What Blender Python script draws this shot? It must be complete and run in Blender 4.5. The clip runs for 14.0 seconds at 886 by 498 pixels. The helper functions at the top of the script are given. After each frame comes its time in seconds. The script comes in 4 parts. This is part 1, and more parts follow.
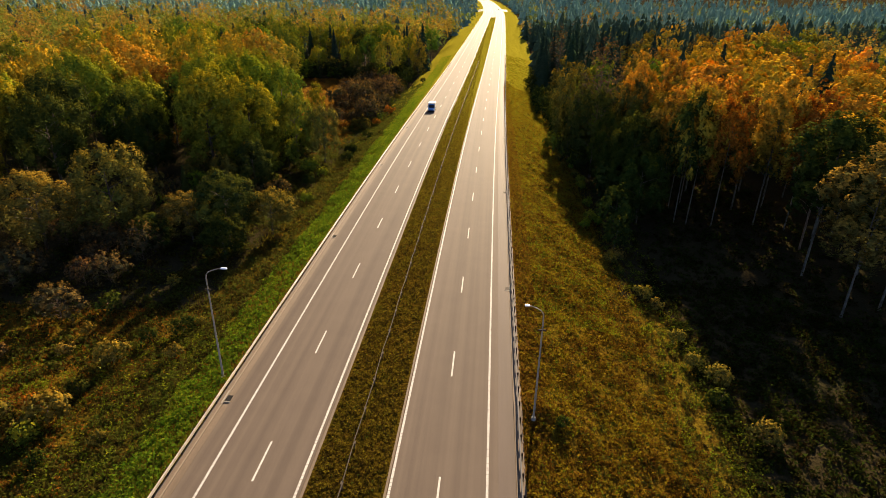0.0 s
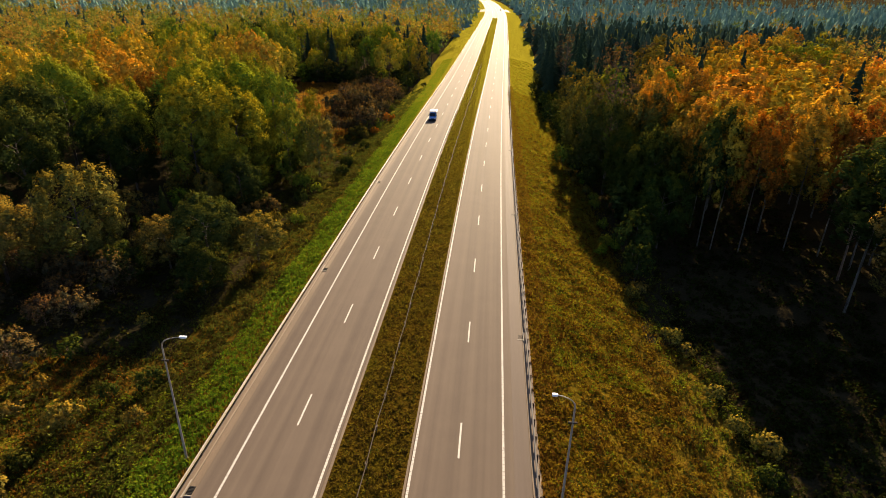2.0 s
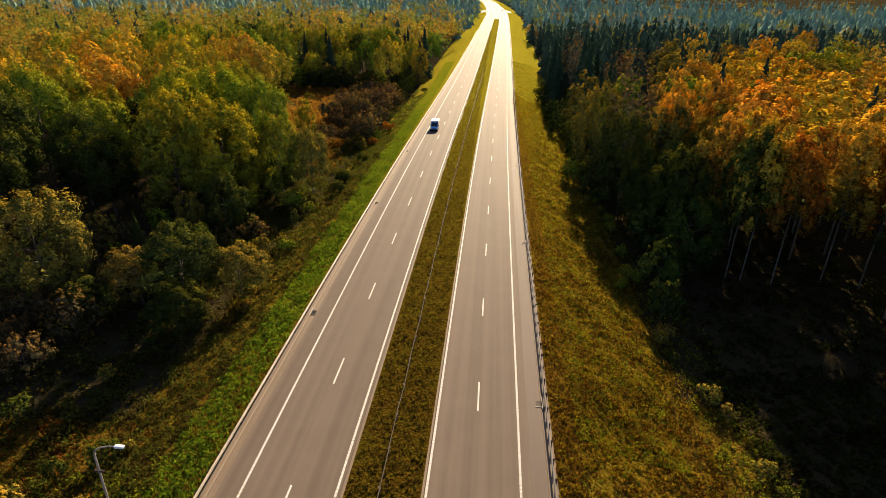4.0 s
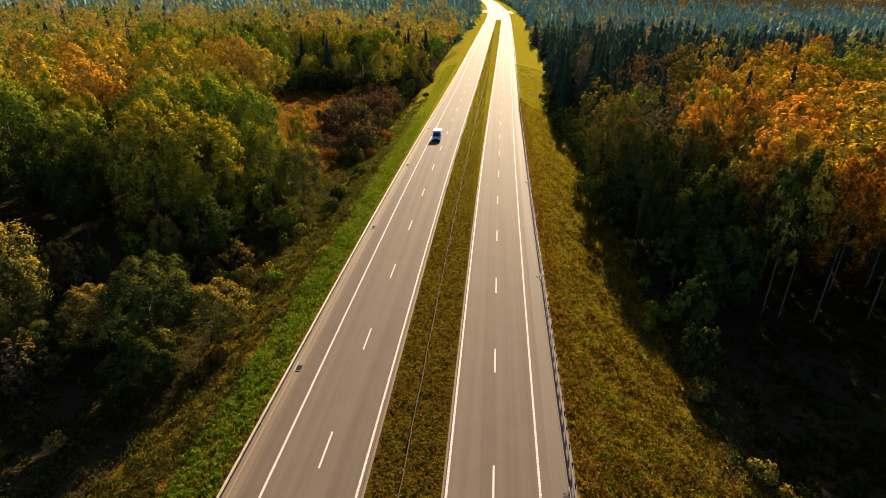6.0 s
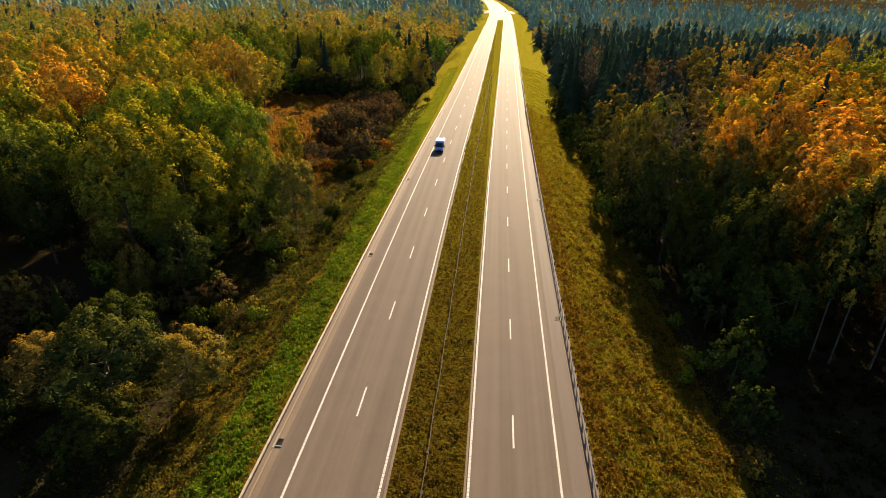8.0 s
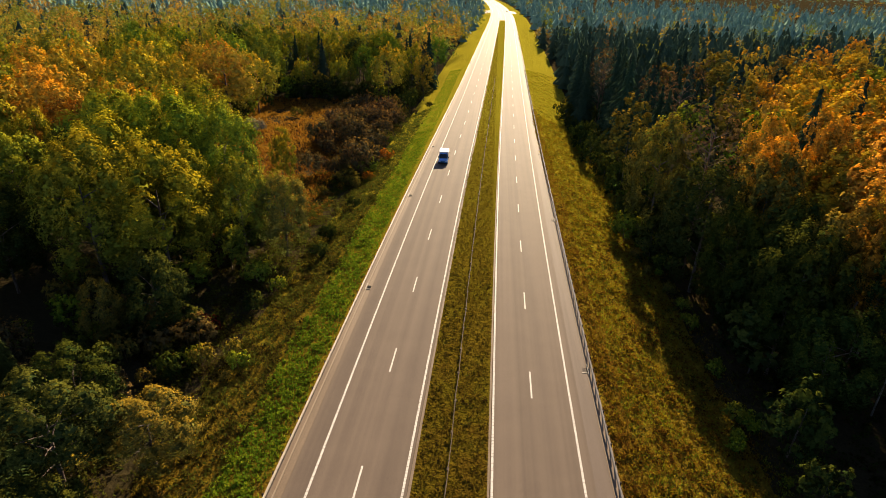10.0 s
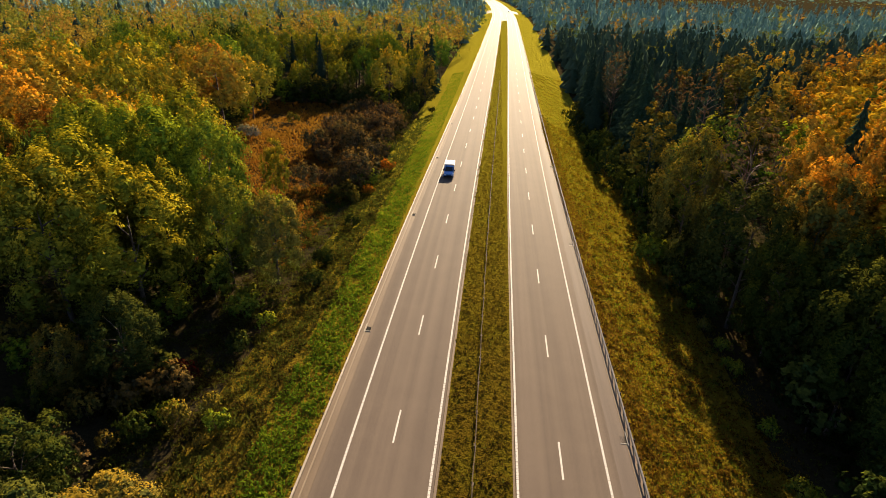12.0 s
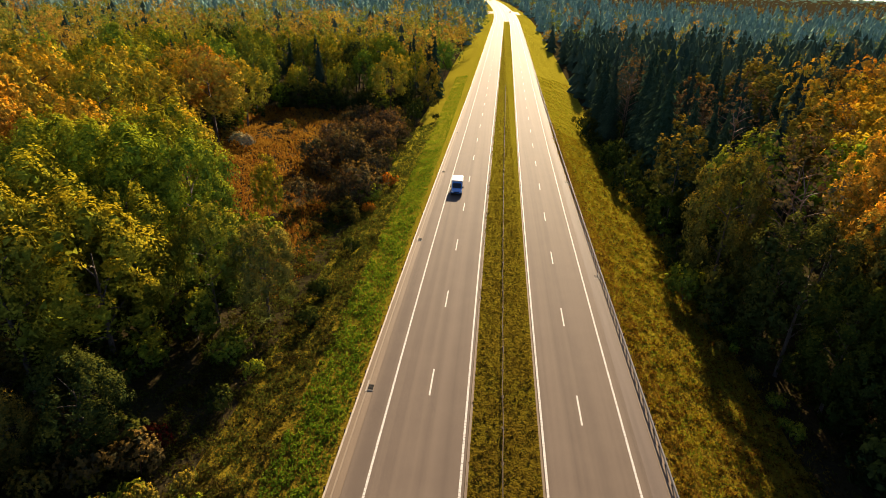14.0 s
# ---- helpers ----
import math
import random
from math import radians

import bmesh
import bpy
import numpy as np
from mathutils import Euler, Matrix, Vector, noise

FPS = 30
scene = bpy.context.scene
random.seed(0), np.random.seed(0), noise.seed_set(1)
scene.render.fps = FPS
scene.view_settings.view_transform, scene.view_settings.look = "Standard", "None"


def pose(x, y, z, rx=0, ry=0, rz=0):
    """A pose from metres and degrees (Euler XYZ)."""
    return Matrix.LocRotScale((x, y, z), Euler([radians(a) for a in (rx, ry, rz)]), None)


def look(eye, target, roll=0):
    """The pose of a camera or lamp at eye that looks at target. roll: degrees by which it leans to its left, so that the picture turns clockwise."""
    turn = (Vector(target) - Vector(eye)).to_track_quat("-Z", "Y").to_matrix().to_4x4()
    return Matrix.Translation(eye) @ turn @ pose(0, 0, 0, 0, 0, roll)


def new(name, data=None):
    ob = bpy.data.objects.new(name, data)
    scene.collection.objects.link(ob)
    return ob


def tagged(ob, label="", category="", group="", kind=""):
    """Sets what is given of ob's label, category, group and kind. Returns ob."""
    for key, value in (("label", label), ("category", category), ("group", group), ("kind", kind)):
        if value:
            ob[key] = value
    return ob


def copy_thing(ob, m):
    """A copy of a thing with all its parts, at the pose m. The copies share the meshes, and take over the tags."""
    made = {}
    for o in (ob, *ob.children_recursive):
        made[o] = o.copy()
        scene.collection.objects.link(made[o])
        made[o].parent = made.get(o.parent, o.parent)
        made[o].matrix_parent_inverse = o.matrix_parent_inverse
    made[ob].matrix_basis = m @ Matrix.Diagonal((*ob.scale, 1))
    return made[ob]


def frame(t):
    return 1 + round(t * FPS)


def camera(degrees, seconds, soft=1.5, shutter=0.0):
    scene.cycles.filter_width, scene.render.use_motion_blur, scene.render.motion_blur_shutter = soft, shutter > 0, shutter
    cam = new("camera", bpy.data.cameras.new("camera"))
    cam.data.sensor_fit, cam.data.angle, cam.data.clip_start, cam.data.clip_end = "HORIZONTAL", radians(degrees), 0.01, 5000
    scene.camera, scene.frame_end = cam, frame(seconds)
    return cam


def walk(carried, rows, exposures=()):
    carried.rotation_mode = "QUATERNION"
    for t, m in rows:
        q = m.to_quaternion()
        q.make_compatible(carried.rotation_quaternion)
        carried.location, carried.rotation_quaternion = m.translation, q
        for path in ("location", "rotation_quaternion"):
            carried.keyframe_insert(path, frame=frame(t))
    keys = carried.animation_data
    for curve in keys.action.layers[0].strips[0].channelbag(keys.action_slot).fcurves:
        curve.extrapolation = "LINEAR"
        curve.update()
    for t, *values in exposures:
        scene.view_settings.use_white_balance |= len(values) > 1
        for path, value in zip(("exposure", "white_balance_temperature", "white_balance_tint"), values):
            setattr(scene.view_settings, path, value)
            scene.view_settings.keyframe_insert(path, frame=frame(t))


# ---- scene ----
# The road runs along y; its surface lies at z = 0.
cam = camera(74.89, 14.0, soft=0.4)
# seconds, x, y, z, yaw, pitch, roll
ROWS = [
    (0, 3.251, -33.678, 32.727, 4.484, -24.584, 0.930),
    (0.5, 2.940, -31.274, 32.814, 4.487, -24.594, 0.967),
    (1, 2.627, -28.890, 32.939, 4.488, -24.602, 1.005),
    (1.5, 2.313, -26.515, 33.086, 4.490, -24.612, 1.043),
    (2, 1.993, -24.135, 33.245, 4.490, -24.620, 1.082),
    (2.5, 1.666, -21.744, 33.406, 4.488, -24.628, 1.121),
    (3, 1.332, -19.337, 33.561, 4.486, -24.637, 1.161),
    (3.5, 0.988, -16.911, 33.704, 4.483, -24.644, 1.200),
    (4, 0.636, -14.465, 33.830, 4.479, -24.653, 1.241),
    (4.5, 0.274, -12.001, 33.936, 4.474, -24.660, 1.281),
    (5, -0.098, -9.522, 34.021, 4.468, -24.667, 1.323),
    (5.5, -0.479, -7.030, 34.084, 4.461, -24.674, 1.364),
    (6, -0.872, -4.530, 34.126, 4.452, -24.681, 1.407),
    (6.5, -1.272, -2.029, 34.146, 4.443, -24.688, 1.449),
    (7, -1.683, 0.470, 34.148, 4.433, -24.694, 1.492),
    (7.5, -2.103, 2.960, 34.134, 4.422, -24.701, 1.535),
    (8, -2.533, 5.436, 34.107, 4.409, -24.706, 1.579),
    (8.5, -2.971, 7.894, 34.070, 4.396, -24.712, 1.622),
    (9, -3.420, 10.331, 34.027, 4.382, -24.718, 1.667),
    (9.5, -3.877, 12.744, 33.982, 4.366, -24.723, 1.712),
    (10, -4.346, 15.135, 33.939, 4.350, -24.728, 1.758),
    (10.5, -4.826, 17.501, 33.900, 4.333, -24.733, 1.803),
    (11, -5.319, 19.849, 33.868, 4.315, -24.738, 1.850),
    (11.5, -5.825, 22.184, 33.847, 4.295, -24.741, 1.896),
    (12, -6.348, 24.514, 33.839, 4.275, -24.746, 1.943),
    (12.5, -6.889, 26.852, 33.845, 4.254, -24.750, 1.990),
    (13, -7.451, 29.212, 33.865, 4.231, -24.753, 2.038),
    (13.5, -8.039, 31.615, 33.899, 4.208, -24.757, 2.086),
    (14, -8.654, 34.082, 33.945, 4.184, -24.760, 2.135),
]
walk(cam, [(t, Matrix.Translation((x, y, z)) @ pose(0, 0, 0, 0, 0, yaw) @ pose(0, 0, 0, 90 + pitch) @ pose(0, 0, 0, 0, 0, roll)) for t, x, y, z, yaw, pitch, roll in ROWS], exposures=((0.0, 1.98, 7600.0, 14.0), (14.0, 1.96, 7600.0, 14.0)))

# ---- world, sun ----
SUN_ELEV, SUN_AZ = 23.0, 7.0
world = bpy.data.worlds.new("sky")
scene.world = world
world.use_nodes = True
wn = world.node_tree.nodes
wn.clear()
sky = wn.new("ShaderNodeTexSky")
sky.sky_type, sky.sun_disc = "NISHITA", False
sky.sun_elevation, sky.sun_rotation = radians(SUN_ELEV), radians(SUN_AZ)
sky.air_density, sky.dust_density, sky.ozone_density = 0.5, 0.5, 2.6
sky_back = wn.new("ShaderNodeBackground")
sky_back.inputs["Strength"].default_value = 0.078
sky_out = wn.new("ShaderNodeOutputWorld")
world.node_tree.links.new(sky.outputs[0], sky_back.inputs[0])
world.node_tree.links.new(sky_back.outputs[0], sky_out.inputs[0])

sun_data = bpy.data.lights.new("sun", "SUN")
sun_data.energy, sun_data.angle, sun_data.color = 5.0, radians(0.55), (1.0, 0.85, 0.61)
sun = new("sun", sun_data)
sun_to = Vector((math.sin(radians(SUN_AZ)) * math.cos(radians(SUN_ELEV)), math.cos(radians(SUN_AZ)) * math.cos(radians(SUN_ELEV)), math.sin(radians(SUN_ELEV))))
sun.matrix_world = look(sun_to * 300, (0, 0, 0))


# ---- materials ----
class Mat:
    """A node material with a few short cuts."""

    def __init__(self, name):
        self.m = bpy.data.materials.new(name)
        self.m.use_nodes = True
        self.t = self.m.node_tree
        self.t.nodes.clear()
        self.out = self.add("ShaderNodeOutputMaterial")
        self.coord = None

    def add(self, kind, **inputs):
        n = self.t.nodes.new(kind)
        for k, v in inputs.items():
            self.put(n.inputs[k.replace("_", " ")], v)
        return n

    def put(self, socket, v):
        if isinstance(v, bpy.types.NodeSocket):
            self.t.links.new(v, socket)
        else:
            socket.default_value = v

    def pos(self):
        if self.coord is None:
            self.coord = self.add("ShaderNodeTexCoord").outputs["Object"]
        return self.coord

    def scaled(self, sx, sy, sz):
        n = self.add("ShaderNodeMapping", Vector=self.pos())
        n.inputs["Scale"].default_value = (sx, sy, sz)
        return n.outputs[0]

    def noise(self, scale, detail=4.0, vec=None, rough=0.6):
        n = self.add("ShaderNodeTexNoise", Vector=vec or self.pos(), Scale=scale, Detail=detail, Roughness=rough)
        return n.outputs["Fac"]

    def ramp(self, fac, *stops):
        n = self.add("ShaderNodeValToRGB", Fac=fac)
        e = n.color_ramp.elements
        while len(e) < len(stops):
            e.new(0.5)
        for el, (p, c) in zip(e, stops):
            el.position, el.color = p, (c if len(c) == 4 else (*c, 1.0))
        return n.outputs["Color"]

    def mix(self, fac, a, b, mode="MIX"):
        n = self.add("ShaderNodeMix")
        n.data_type, n.blend_type = "RGBA", mode
        ins = [s for s in n.inputs if s.enabled]
        for s, v in zip(ins, (fac, a, b)):
            self.put(s, (*v, 1.0) if isinstance(v, tuple) and len(v) == 3 else v)
        return [s for s in n.outputs if s.enabled][0]

    def math(self, op, a, b=0.0):
        n = self.add("ShaderNodeMath")
        n.operation = op
        self.put(n.inputs[0], a), self.put(n.inputs[1], b)
        return n.outputs[0]

    def bump(self, height, strength=0.5, distance=0.05):
        return self.add("ShaderNodeBump", Height=height, Strength=strength, Distance=distance).outputs[0]

    def principled(self, color, rough=0.8, metal=0.0, normal=None, spec=0.4):
        if spec == 0:
            n = self.add("ShaderNodeBsdfDiffuse")
            self.put(n.inputs["Color"], color)
            self.put(n.inputs["Normal"], normal)
            self.t.links.new(n.outputs[0], self.out.inputs["Surface"])
            return self.m
        n = self.add("ShaderNodeBsdfPrincipled")
        self.put(n.inputs["Base Color"], (*color, 1.0) if isinstance(color, tuple) and len(color) == 3 else color)
        self.put(n.inputs["Roughness"], rough), self.put(n.inputs["Metallic"], metal)
        self.put(n.inputs["Specular IOR Level"], spec)
        if normal is not None:
            self.put(n.inputs["Normal"], normal)
        self.t.links.new(n.outputs[0], self.out.inputs["Surface"])
        return self.m

    def leafy(self, color, through_leaf=0.4, normal=None):
        d = self.add("ShaderNodeBsdfDiffuse", Color=color)
        tr = self.add("ShaderNodeBsdfTranslucent", Color=color)
        if normal is not None:
            self.put(d.inputs["Normal"], normal), self.put(tr.inputs["Normal"], normal)
        mx = self.add("ShaderNodeMixShader", Fac=through_leaf)
        self.t.links.new(d.outputs[0], mx.inputs[1]), self.t.links.new(tr.outputs[0], mx.inputs[2])
        self.t.links.new(mx.outputs[0], self.out.inputs["Surface"])
        return self.m


def mat_asphalt():
    a = Mat("asphalt")
    grain = a.noise(22.0, 3.0)
    patch = a.noise(0.35, 5.0)
    streak = a.noise(1.0, 2.0, a.scaled(1.15, 0.008, 1.0), 0.5)
    base = a.ramp(streak, (0.34, (0.06034, 0.0455, 0.03771)), (0.52, (0.08858, 0.0672, 0.05441)), (0.7, (0.1092, 0.0835, 0.06712)))
    base = a.mix(0.35, base, a.ramp(patch, (0.35, (0.07733, 0.0609, 0.04999)), (0.7, (0.1054, 0.0839, 0.06712))))
    base = a.mix(0.25, base, a.ramp(grain, (0.35, (0.04218, 0.0336, 0.02759)), (0.7, (0.1406, 0.112, 0.08995))))
    return a.principled(base, 0.78, normal=a.bump(grain, 0.35, 0.01), spec=0.04)


def mat_paint():
    a = Mat("road_paint")
    wear = a.noise(5.0, 6.0)
    col = a.ramp(wear, (0.3, (0.213, 0.199, 0.187)), (0.5, (0.389, 0.374, 0.356)))
    return a.principled(col, 0.8, spec=0.1)


def mat_gravel():
    a = Mat("dusty_gravel")
    n, s = a.noise(9.0, 6.0), a.noise(0.8, 4.0, a.scaled(1.0, 0.12, 1.0))
    col = a.mix(0.5, a.ramp(n, (0.3, (0.0546, 0.0357, 0.0231)), (0.7, (0.126, 0.0882, 0.0588))), a.ramp(s, (0.35, (0.063, 0.042, 0.0273)), (0.65, (0.113, 0.0798, 0.0546))))
    return a.principled(col, 0.9, normal=a.bump(n, 0.6, 0.03))


def mat_dusty():
    a = Mat("dusty_asphalt")
    grain, s = a.noise(18.0, 4.0), a.noise(1.0, 4.0, a.scaled(1.68, 0.044, 0.78))
    col = a.mix(0.3, a.ramp(s, (0.3, (0.06, 0.046, 0.041)), (0.7, (0.086, 0.066, 0.058))), a.ramp(grain, (0.35, (0.0353, 0.024, 0.018)), (0.7, (0.106, 0.0739, 0.0541))))
    return a.principled(col, 0.85, normal=a.bump(grain, 0.4, 0.01), spec=0.2)


def mat_verge(name="verge_grass", tone=1.0):
    a = Mat(name)
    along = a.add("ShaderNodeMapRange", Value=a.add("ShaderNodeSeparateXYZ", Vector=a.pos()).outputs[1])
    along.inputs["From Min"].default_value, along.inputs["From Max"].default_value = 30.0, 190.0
    big, fine, mid = a.noise(0.12, 5.0), a.noise(7.0, 5.0), a.noise(1.1, 5.0)
    col = a.ramp(mid, (0.3, (0.073, 0.0448, 0.007)), (0.5, (0.117, 0.087, 0.0084)), (0.7, (0.112, 0.112, 0.00895)))
    col = a.mix(a.ramp(big, (0.4, (0, 0, 0)), (0.6, (1, 1, 1))), col, (0.106, 0.112, 0.0084))
    col = a.mix(a.ramp(a.noise(0.5, 4.0), (0.45, (0, 0, 0)), (0.6, (0.8, 0.8, 0.8))), col, (0.075, 0.041, 0.007))
    # far grass is painted brighter, for low sun shining through its blades
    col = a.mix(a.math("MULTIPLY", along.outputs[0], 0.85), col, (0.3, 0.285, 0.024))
    col = a.mix(0.5, col, a.ramp(fine, (0.3, (0.0392, 0.026, 0.00392)), (0.7, (0.123, 0.101, 0.0112))))
    # the tone lifts with distance too, part of the same painted sunlight
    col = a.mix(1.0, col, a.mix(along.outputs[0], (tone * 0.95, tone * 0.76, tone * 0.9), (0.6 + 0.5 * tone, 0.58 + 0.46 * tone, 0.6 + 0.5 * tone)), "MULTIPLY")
    return a.principled(col, 0.95, normal=a.bump(a.math("ADD", a.math("MULTIPLY", fine, 0.35), a.noise(2.6, 3.0)), 1.0, 0.5), spec=0)


def mat_forest_floor():
    a = Mat("forest_floor")
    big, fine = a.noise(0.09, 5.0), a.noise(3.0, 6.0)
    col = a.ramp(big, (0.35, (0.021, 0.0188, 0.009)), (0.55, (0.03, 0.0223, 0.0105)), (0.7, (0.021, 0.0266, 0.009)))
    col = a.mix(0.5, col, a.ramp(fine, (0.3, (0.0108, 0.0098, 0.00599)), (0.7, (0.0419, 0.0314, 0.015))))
    return a.principled(col, 0.95, normal=a.bump(fine, 0.8, 0.15), spec=0)


def mat_blades(name, low, mid, high, spread=0.09):
    """Grass and herbs: each tuft its own shade, patches over the slope; far tufts carry painted backlight."""
    a = Mat(name)
    isl = a.add("ShaderNodeNewGeometry").outputs["Random Per Island"]
    patch = a.noise(spread, 4.0)
    f = a.math("ADD", a.math("MULTIPLY", a.math("SUBTRACT", isl, 0.12), 0.8), a.math("MULTIPLY", a.math("SUBTRACT", patch, 0.33), 1.3))
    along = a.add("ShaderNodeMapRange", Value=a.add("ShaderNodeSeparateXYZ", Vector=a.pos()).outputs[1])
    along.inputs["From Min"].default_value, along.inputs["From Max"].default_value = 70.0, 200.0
    # up the road the colour climbs its ramp, in place of sun through blades
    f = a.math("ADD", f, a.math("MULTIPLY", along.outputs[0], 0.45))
    return a.leafy(a.ramp(f, (0.15, low), (0.5, mid), (0.9, high)), 0.5)


def mat_leaf(name="leaves", spread=1.0):
    """Leaves in their tree's own colour, each a little apart; gold tops and dim green hearts paint in the billows'
    light and shade.
    """
    a = Mat(name)
    own = a.add("ShaderNodeObjectInfo")
    isl = a.add("ShaderNodeNewGeometry").outputs["Random Per Island"]
    tint = a.mix(spread, (1.0, 1.0, 1.0), a.ramp(isl, (0.0, (0.74, 0.78, 0.8)), (0.5, (0.97, 0.97, 1)), (1.0, (1.26, 1.22, 1.12))))
    col = a.mix(1.0, own.outputs["Color"], tint, "MULTIPLY")
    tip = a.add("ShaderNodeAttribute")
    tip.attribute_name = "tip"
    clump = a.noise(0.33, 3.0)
    # brighter up each billow: sunlit tops are put into the leaf colour
    lit_top = a.math("ADD", a.math("MULTIPLY", tip.outputs["Fac"], 0.75), a.math("MULTIPLY", clump, 0.5))
    col = a.mix(1.0, col, a.ramp(lit_top, (0.3, (0.58, 0.8, 0.88)), (0.62, (0.95, 0.97, 0.95)), (0.95, (1.55, 1.25, 0.75))), "MULTIPLY")
    fine = a.noise(2.6, 3.0, rough=0.7)
    col = a.mix(1.0, col, a.ramp(fine, (0.36, (0.72, 0.74, 0.76)), (0.5, (0.97, 0.97, 0.97)), (0.66, (1.2, 1.18, 1.1))), "MULTIPLY")
    return a.leafy(col, 0.14, a.bump(fine, 0.6, 0.25))


def mat_woods(name, stops, through_leaf=0.35):
    a = Mat(name)
    isl = a.add("ShaderNodeNewGeometry").outputs["Random Per Island"]
    tree = a.noise(0.06, 1.0)
    col = a.ramp(tree, *stops)
    col = a.mix(1.0, col, a.ramp(isl, (0.0, (0.7, 0.72, 0.72)), (1.0, (1.25, 1.2, 1.15))), "MULTIPLY")
    return a.leafy(col, through_leaf)


def mat_bark(name, dark, light):
    a = Mat(name)
    n = a.noise(3.0, 6.0, a.scaled(1.0, 1.0, 0.35))
    return a.principled(a.ramp(n, (0.35, dark), (0.65, light)), 0.9, normal=a.bump(n, 0.6, 0.03), spec=0.2)


def mat_metal(name, color, rough=0.45, metal=0.8):
    a = Mat(name)
    n = a.noise(2.5, 6.0)
    col = a.mix(a.ramp(n, (0.45, (0, 0, 0)), (0.7, (0.6, 0.6, 0.6))), color, tuple(c * 0.6 for c in color))
    return a.principled(col, a.ramp(n, (0.3, (rough,) * 3), (0.7, (rough + 0.2,) * 3)), metal)


def mat_plain(name, color, rough=0.5, metal=0.0, spec=0.5):
    a = Mat(name)
    n = a.noise(6.0, 4.0)
    col = a.mix(a.ramp(n, (0.4, (0, 0, 0)), (0.8, (0.35, 0.35, 0.35))), color, tuple(c * 0.7 for c in color))
    return a.principled(col, rough, metal, spec=spec)


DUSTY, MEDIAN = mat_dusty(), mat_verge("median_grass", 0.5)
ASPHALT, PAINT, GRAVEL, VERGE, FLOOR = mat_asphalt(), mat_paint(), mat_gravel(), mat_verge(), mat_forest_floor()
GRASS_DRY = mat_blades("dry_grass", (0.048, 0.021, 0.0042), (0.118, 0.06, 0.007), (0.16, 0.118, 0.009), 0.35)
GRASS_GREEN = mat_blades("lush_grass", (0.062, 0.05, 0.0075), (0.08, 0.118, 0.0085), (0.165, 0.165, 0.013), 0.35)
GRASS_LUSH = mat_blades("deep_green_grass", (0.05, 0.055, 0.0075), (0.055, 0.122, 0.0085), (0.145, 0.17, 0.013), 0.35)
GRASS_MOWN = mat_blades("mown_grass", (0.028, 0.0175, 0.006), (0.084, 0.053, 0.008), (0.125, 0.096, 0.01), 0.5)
GRASS_BROWN = mat_blades("brown_grass", (0.045, 0.02, 0.0055), (0.105, 0.048, 0.009), (0.145, 0.078, 0.011), 0.5)
HERBS = mat_blades("dry_herbs", (0.026, 0.017, 0.0054), (0.054, 0.043, 0.008), (0.052, 0.068, 0.01), 0.35)
# a darker copy of the herbs, with forest shade in its colour
WEEDS = mat_blades("shade_toned_weeds", (0.018, 0.0108, 0.0036), (0.018, 0.021, 0.0042), (0.024, 0.036, 0.006), 0.2)
BRACKEN = mat_blades("rusty_bracken", (0.08, 0.027, 0.0065), (0.165, 0.06, 0.0095), (0.19, 0.095, 0.014), 0.12)
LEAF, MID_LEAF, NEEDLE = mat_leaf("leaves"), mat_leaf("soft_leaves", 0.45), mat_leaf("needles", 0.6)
BARK = mat_bark("grey_bark", (0.0315, 0.0238, 0.0182), (0.091, 0.07, 0.056))
BIRCH = mat_bark("birch_bark", (0.03, 0.025, 0.02), (0.095, 0.085, 0.07))
TWIG = mat_bark("twigs", (0.063, 0.0385, 0.0245), (0.14, 0.091, 0.063))
ZINC = mat_metal("galvanised_steel", (0.25, 0.21, 0.165), 0.6, 0.35)
# dark and grey steel: the right rail's unlit side is put into the colour
DARK_STEEL = mat_plain("dark_steel", (0.032, 0.023, 0.017), 0.8, spec=0.06)
GREY_STEEL = mat_plain("grey_steel", (0.15, 0.135, 0.12), 0.7, spec=0.2)
BROWN_STEEL = mat_plain("brown_steel", (0.075, 0.055, 0.038), 0.85, spec=0.1)
CONCRETE = mat_plain("concrete", (0.182, 0.164, 0.14), 0.85)
TAN_KERB = mat_plain("sandy_concrete", (0.14, 0.105, 0.0735), 0.9)
BLACK = mat_plain("black_rubber", (0.014, 0.014, 0.014), 0.8, spec=0.1)
WHITE_PAINT = mat_plain("white_paint", (0.42, 0.413, 0.399), 0.35)
BLUE_PAINT = mat_plain("blue_paint", (0.028, 0.168, 0.42), 0.22)
DARK_GLASS = mat_plain("dark_glass", (0.007, 0.0084, 0.0112), 0.08, spec=0.6)
LENS = mat_plain("lamp_lens", (0.5, 0.53, 0.56), 0.2)
DARK_PAINT = mat_plain("dark_car_paint", (0.021, 0.021, 0.0245), 0.3)


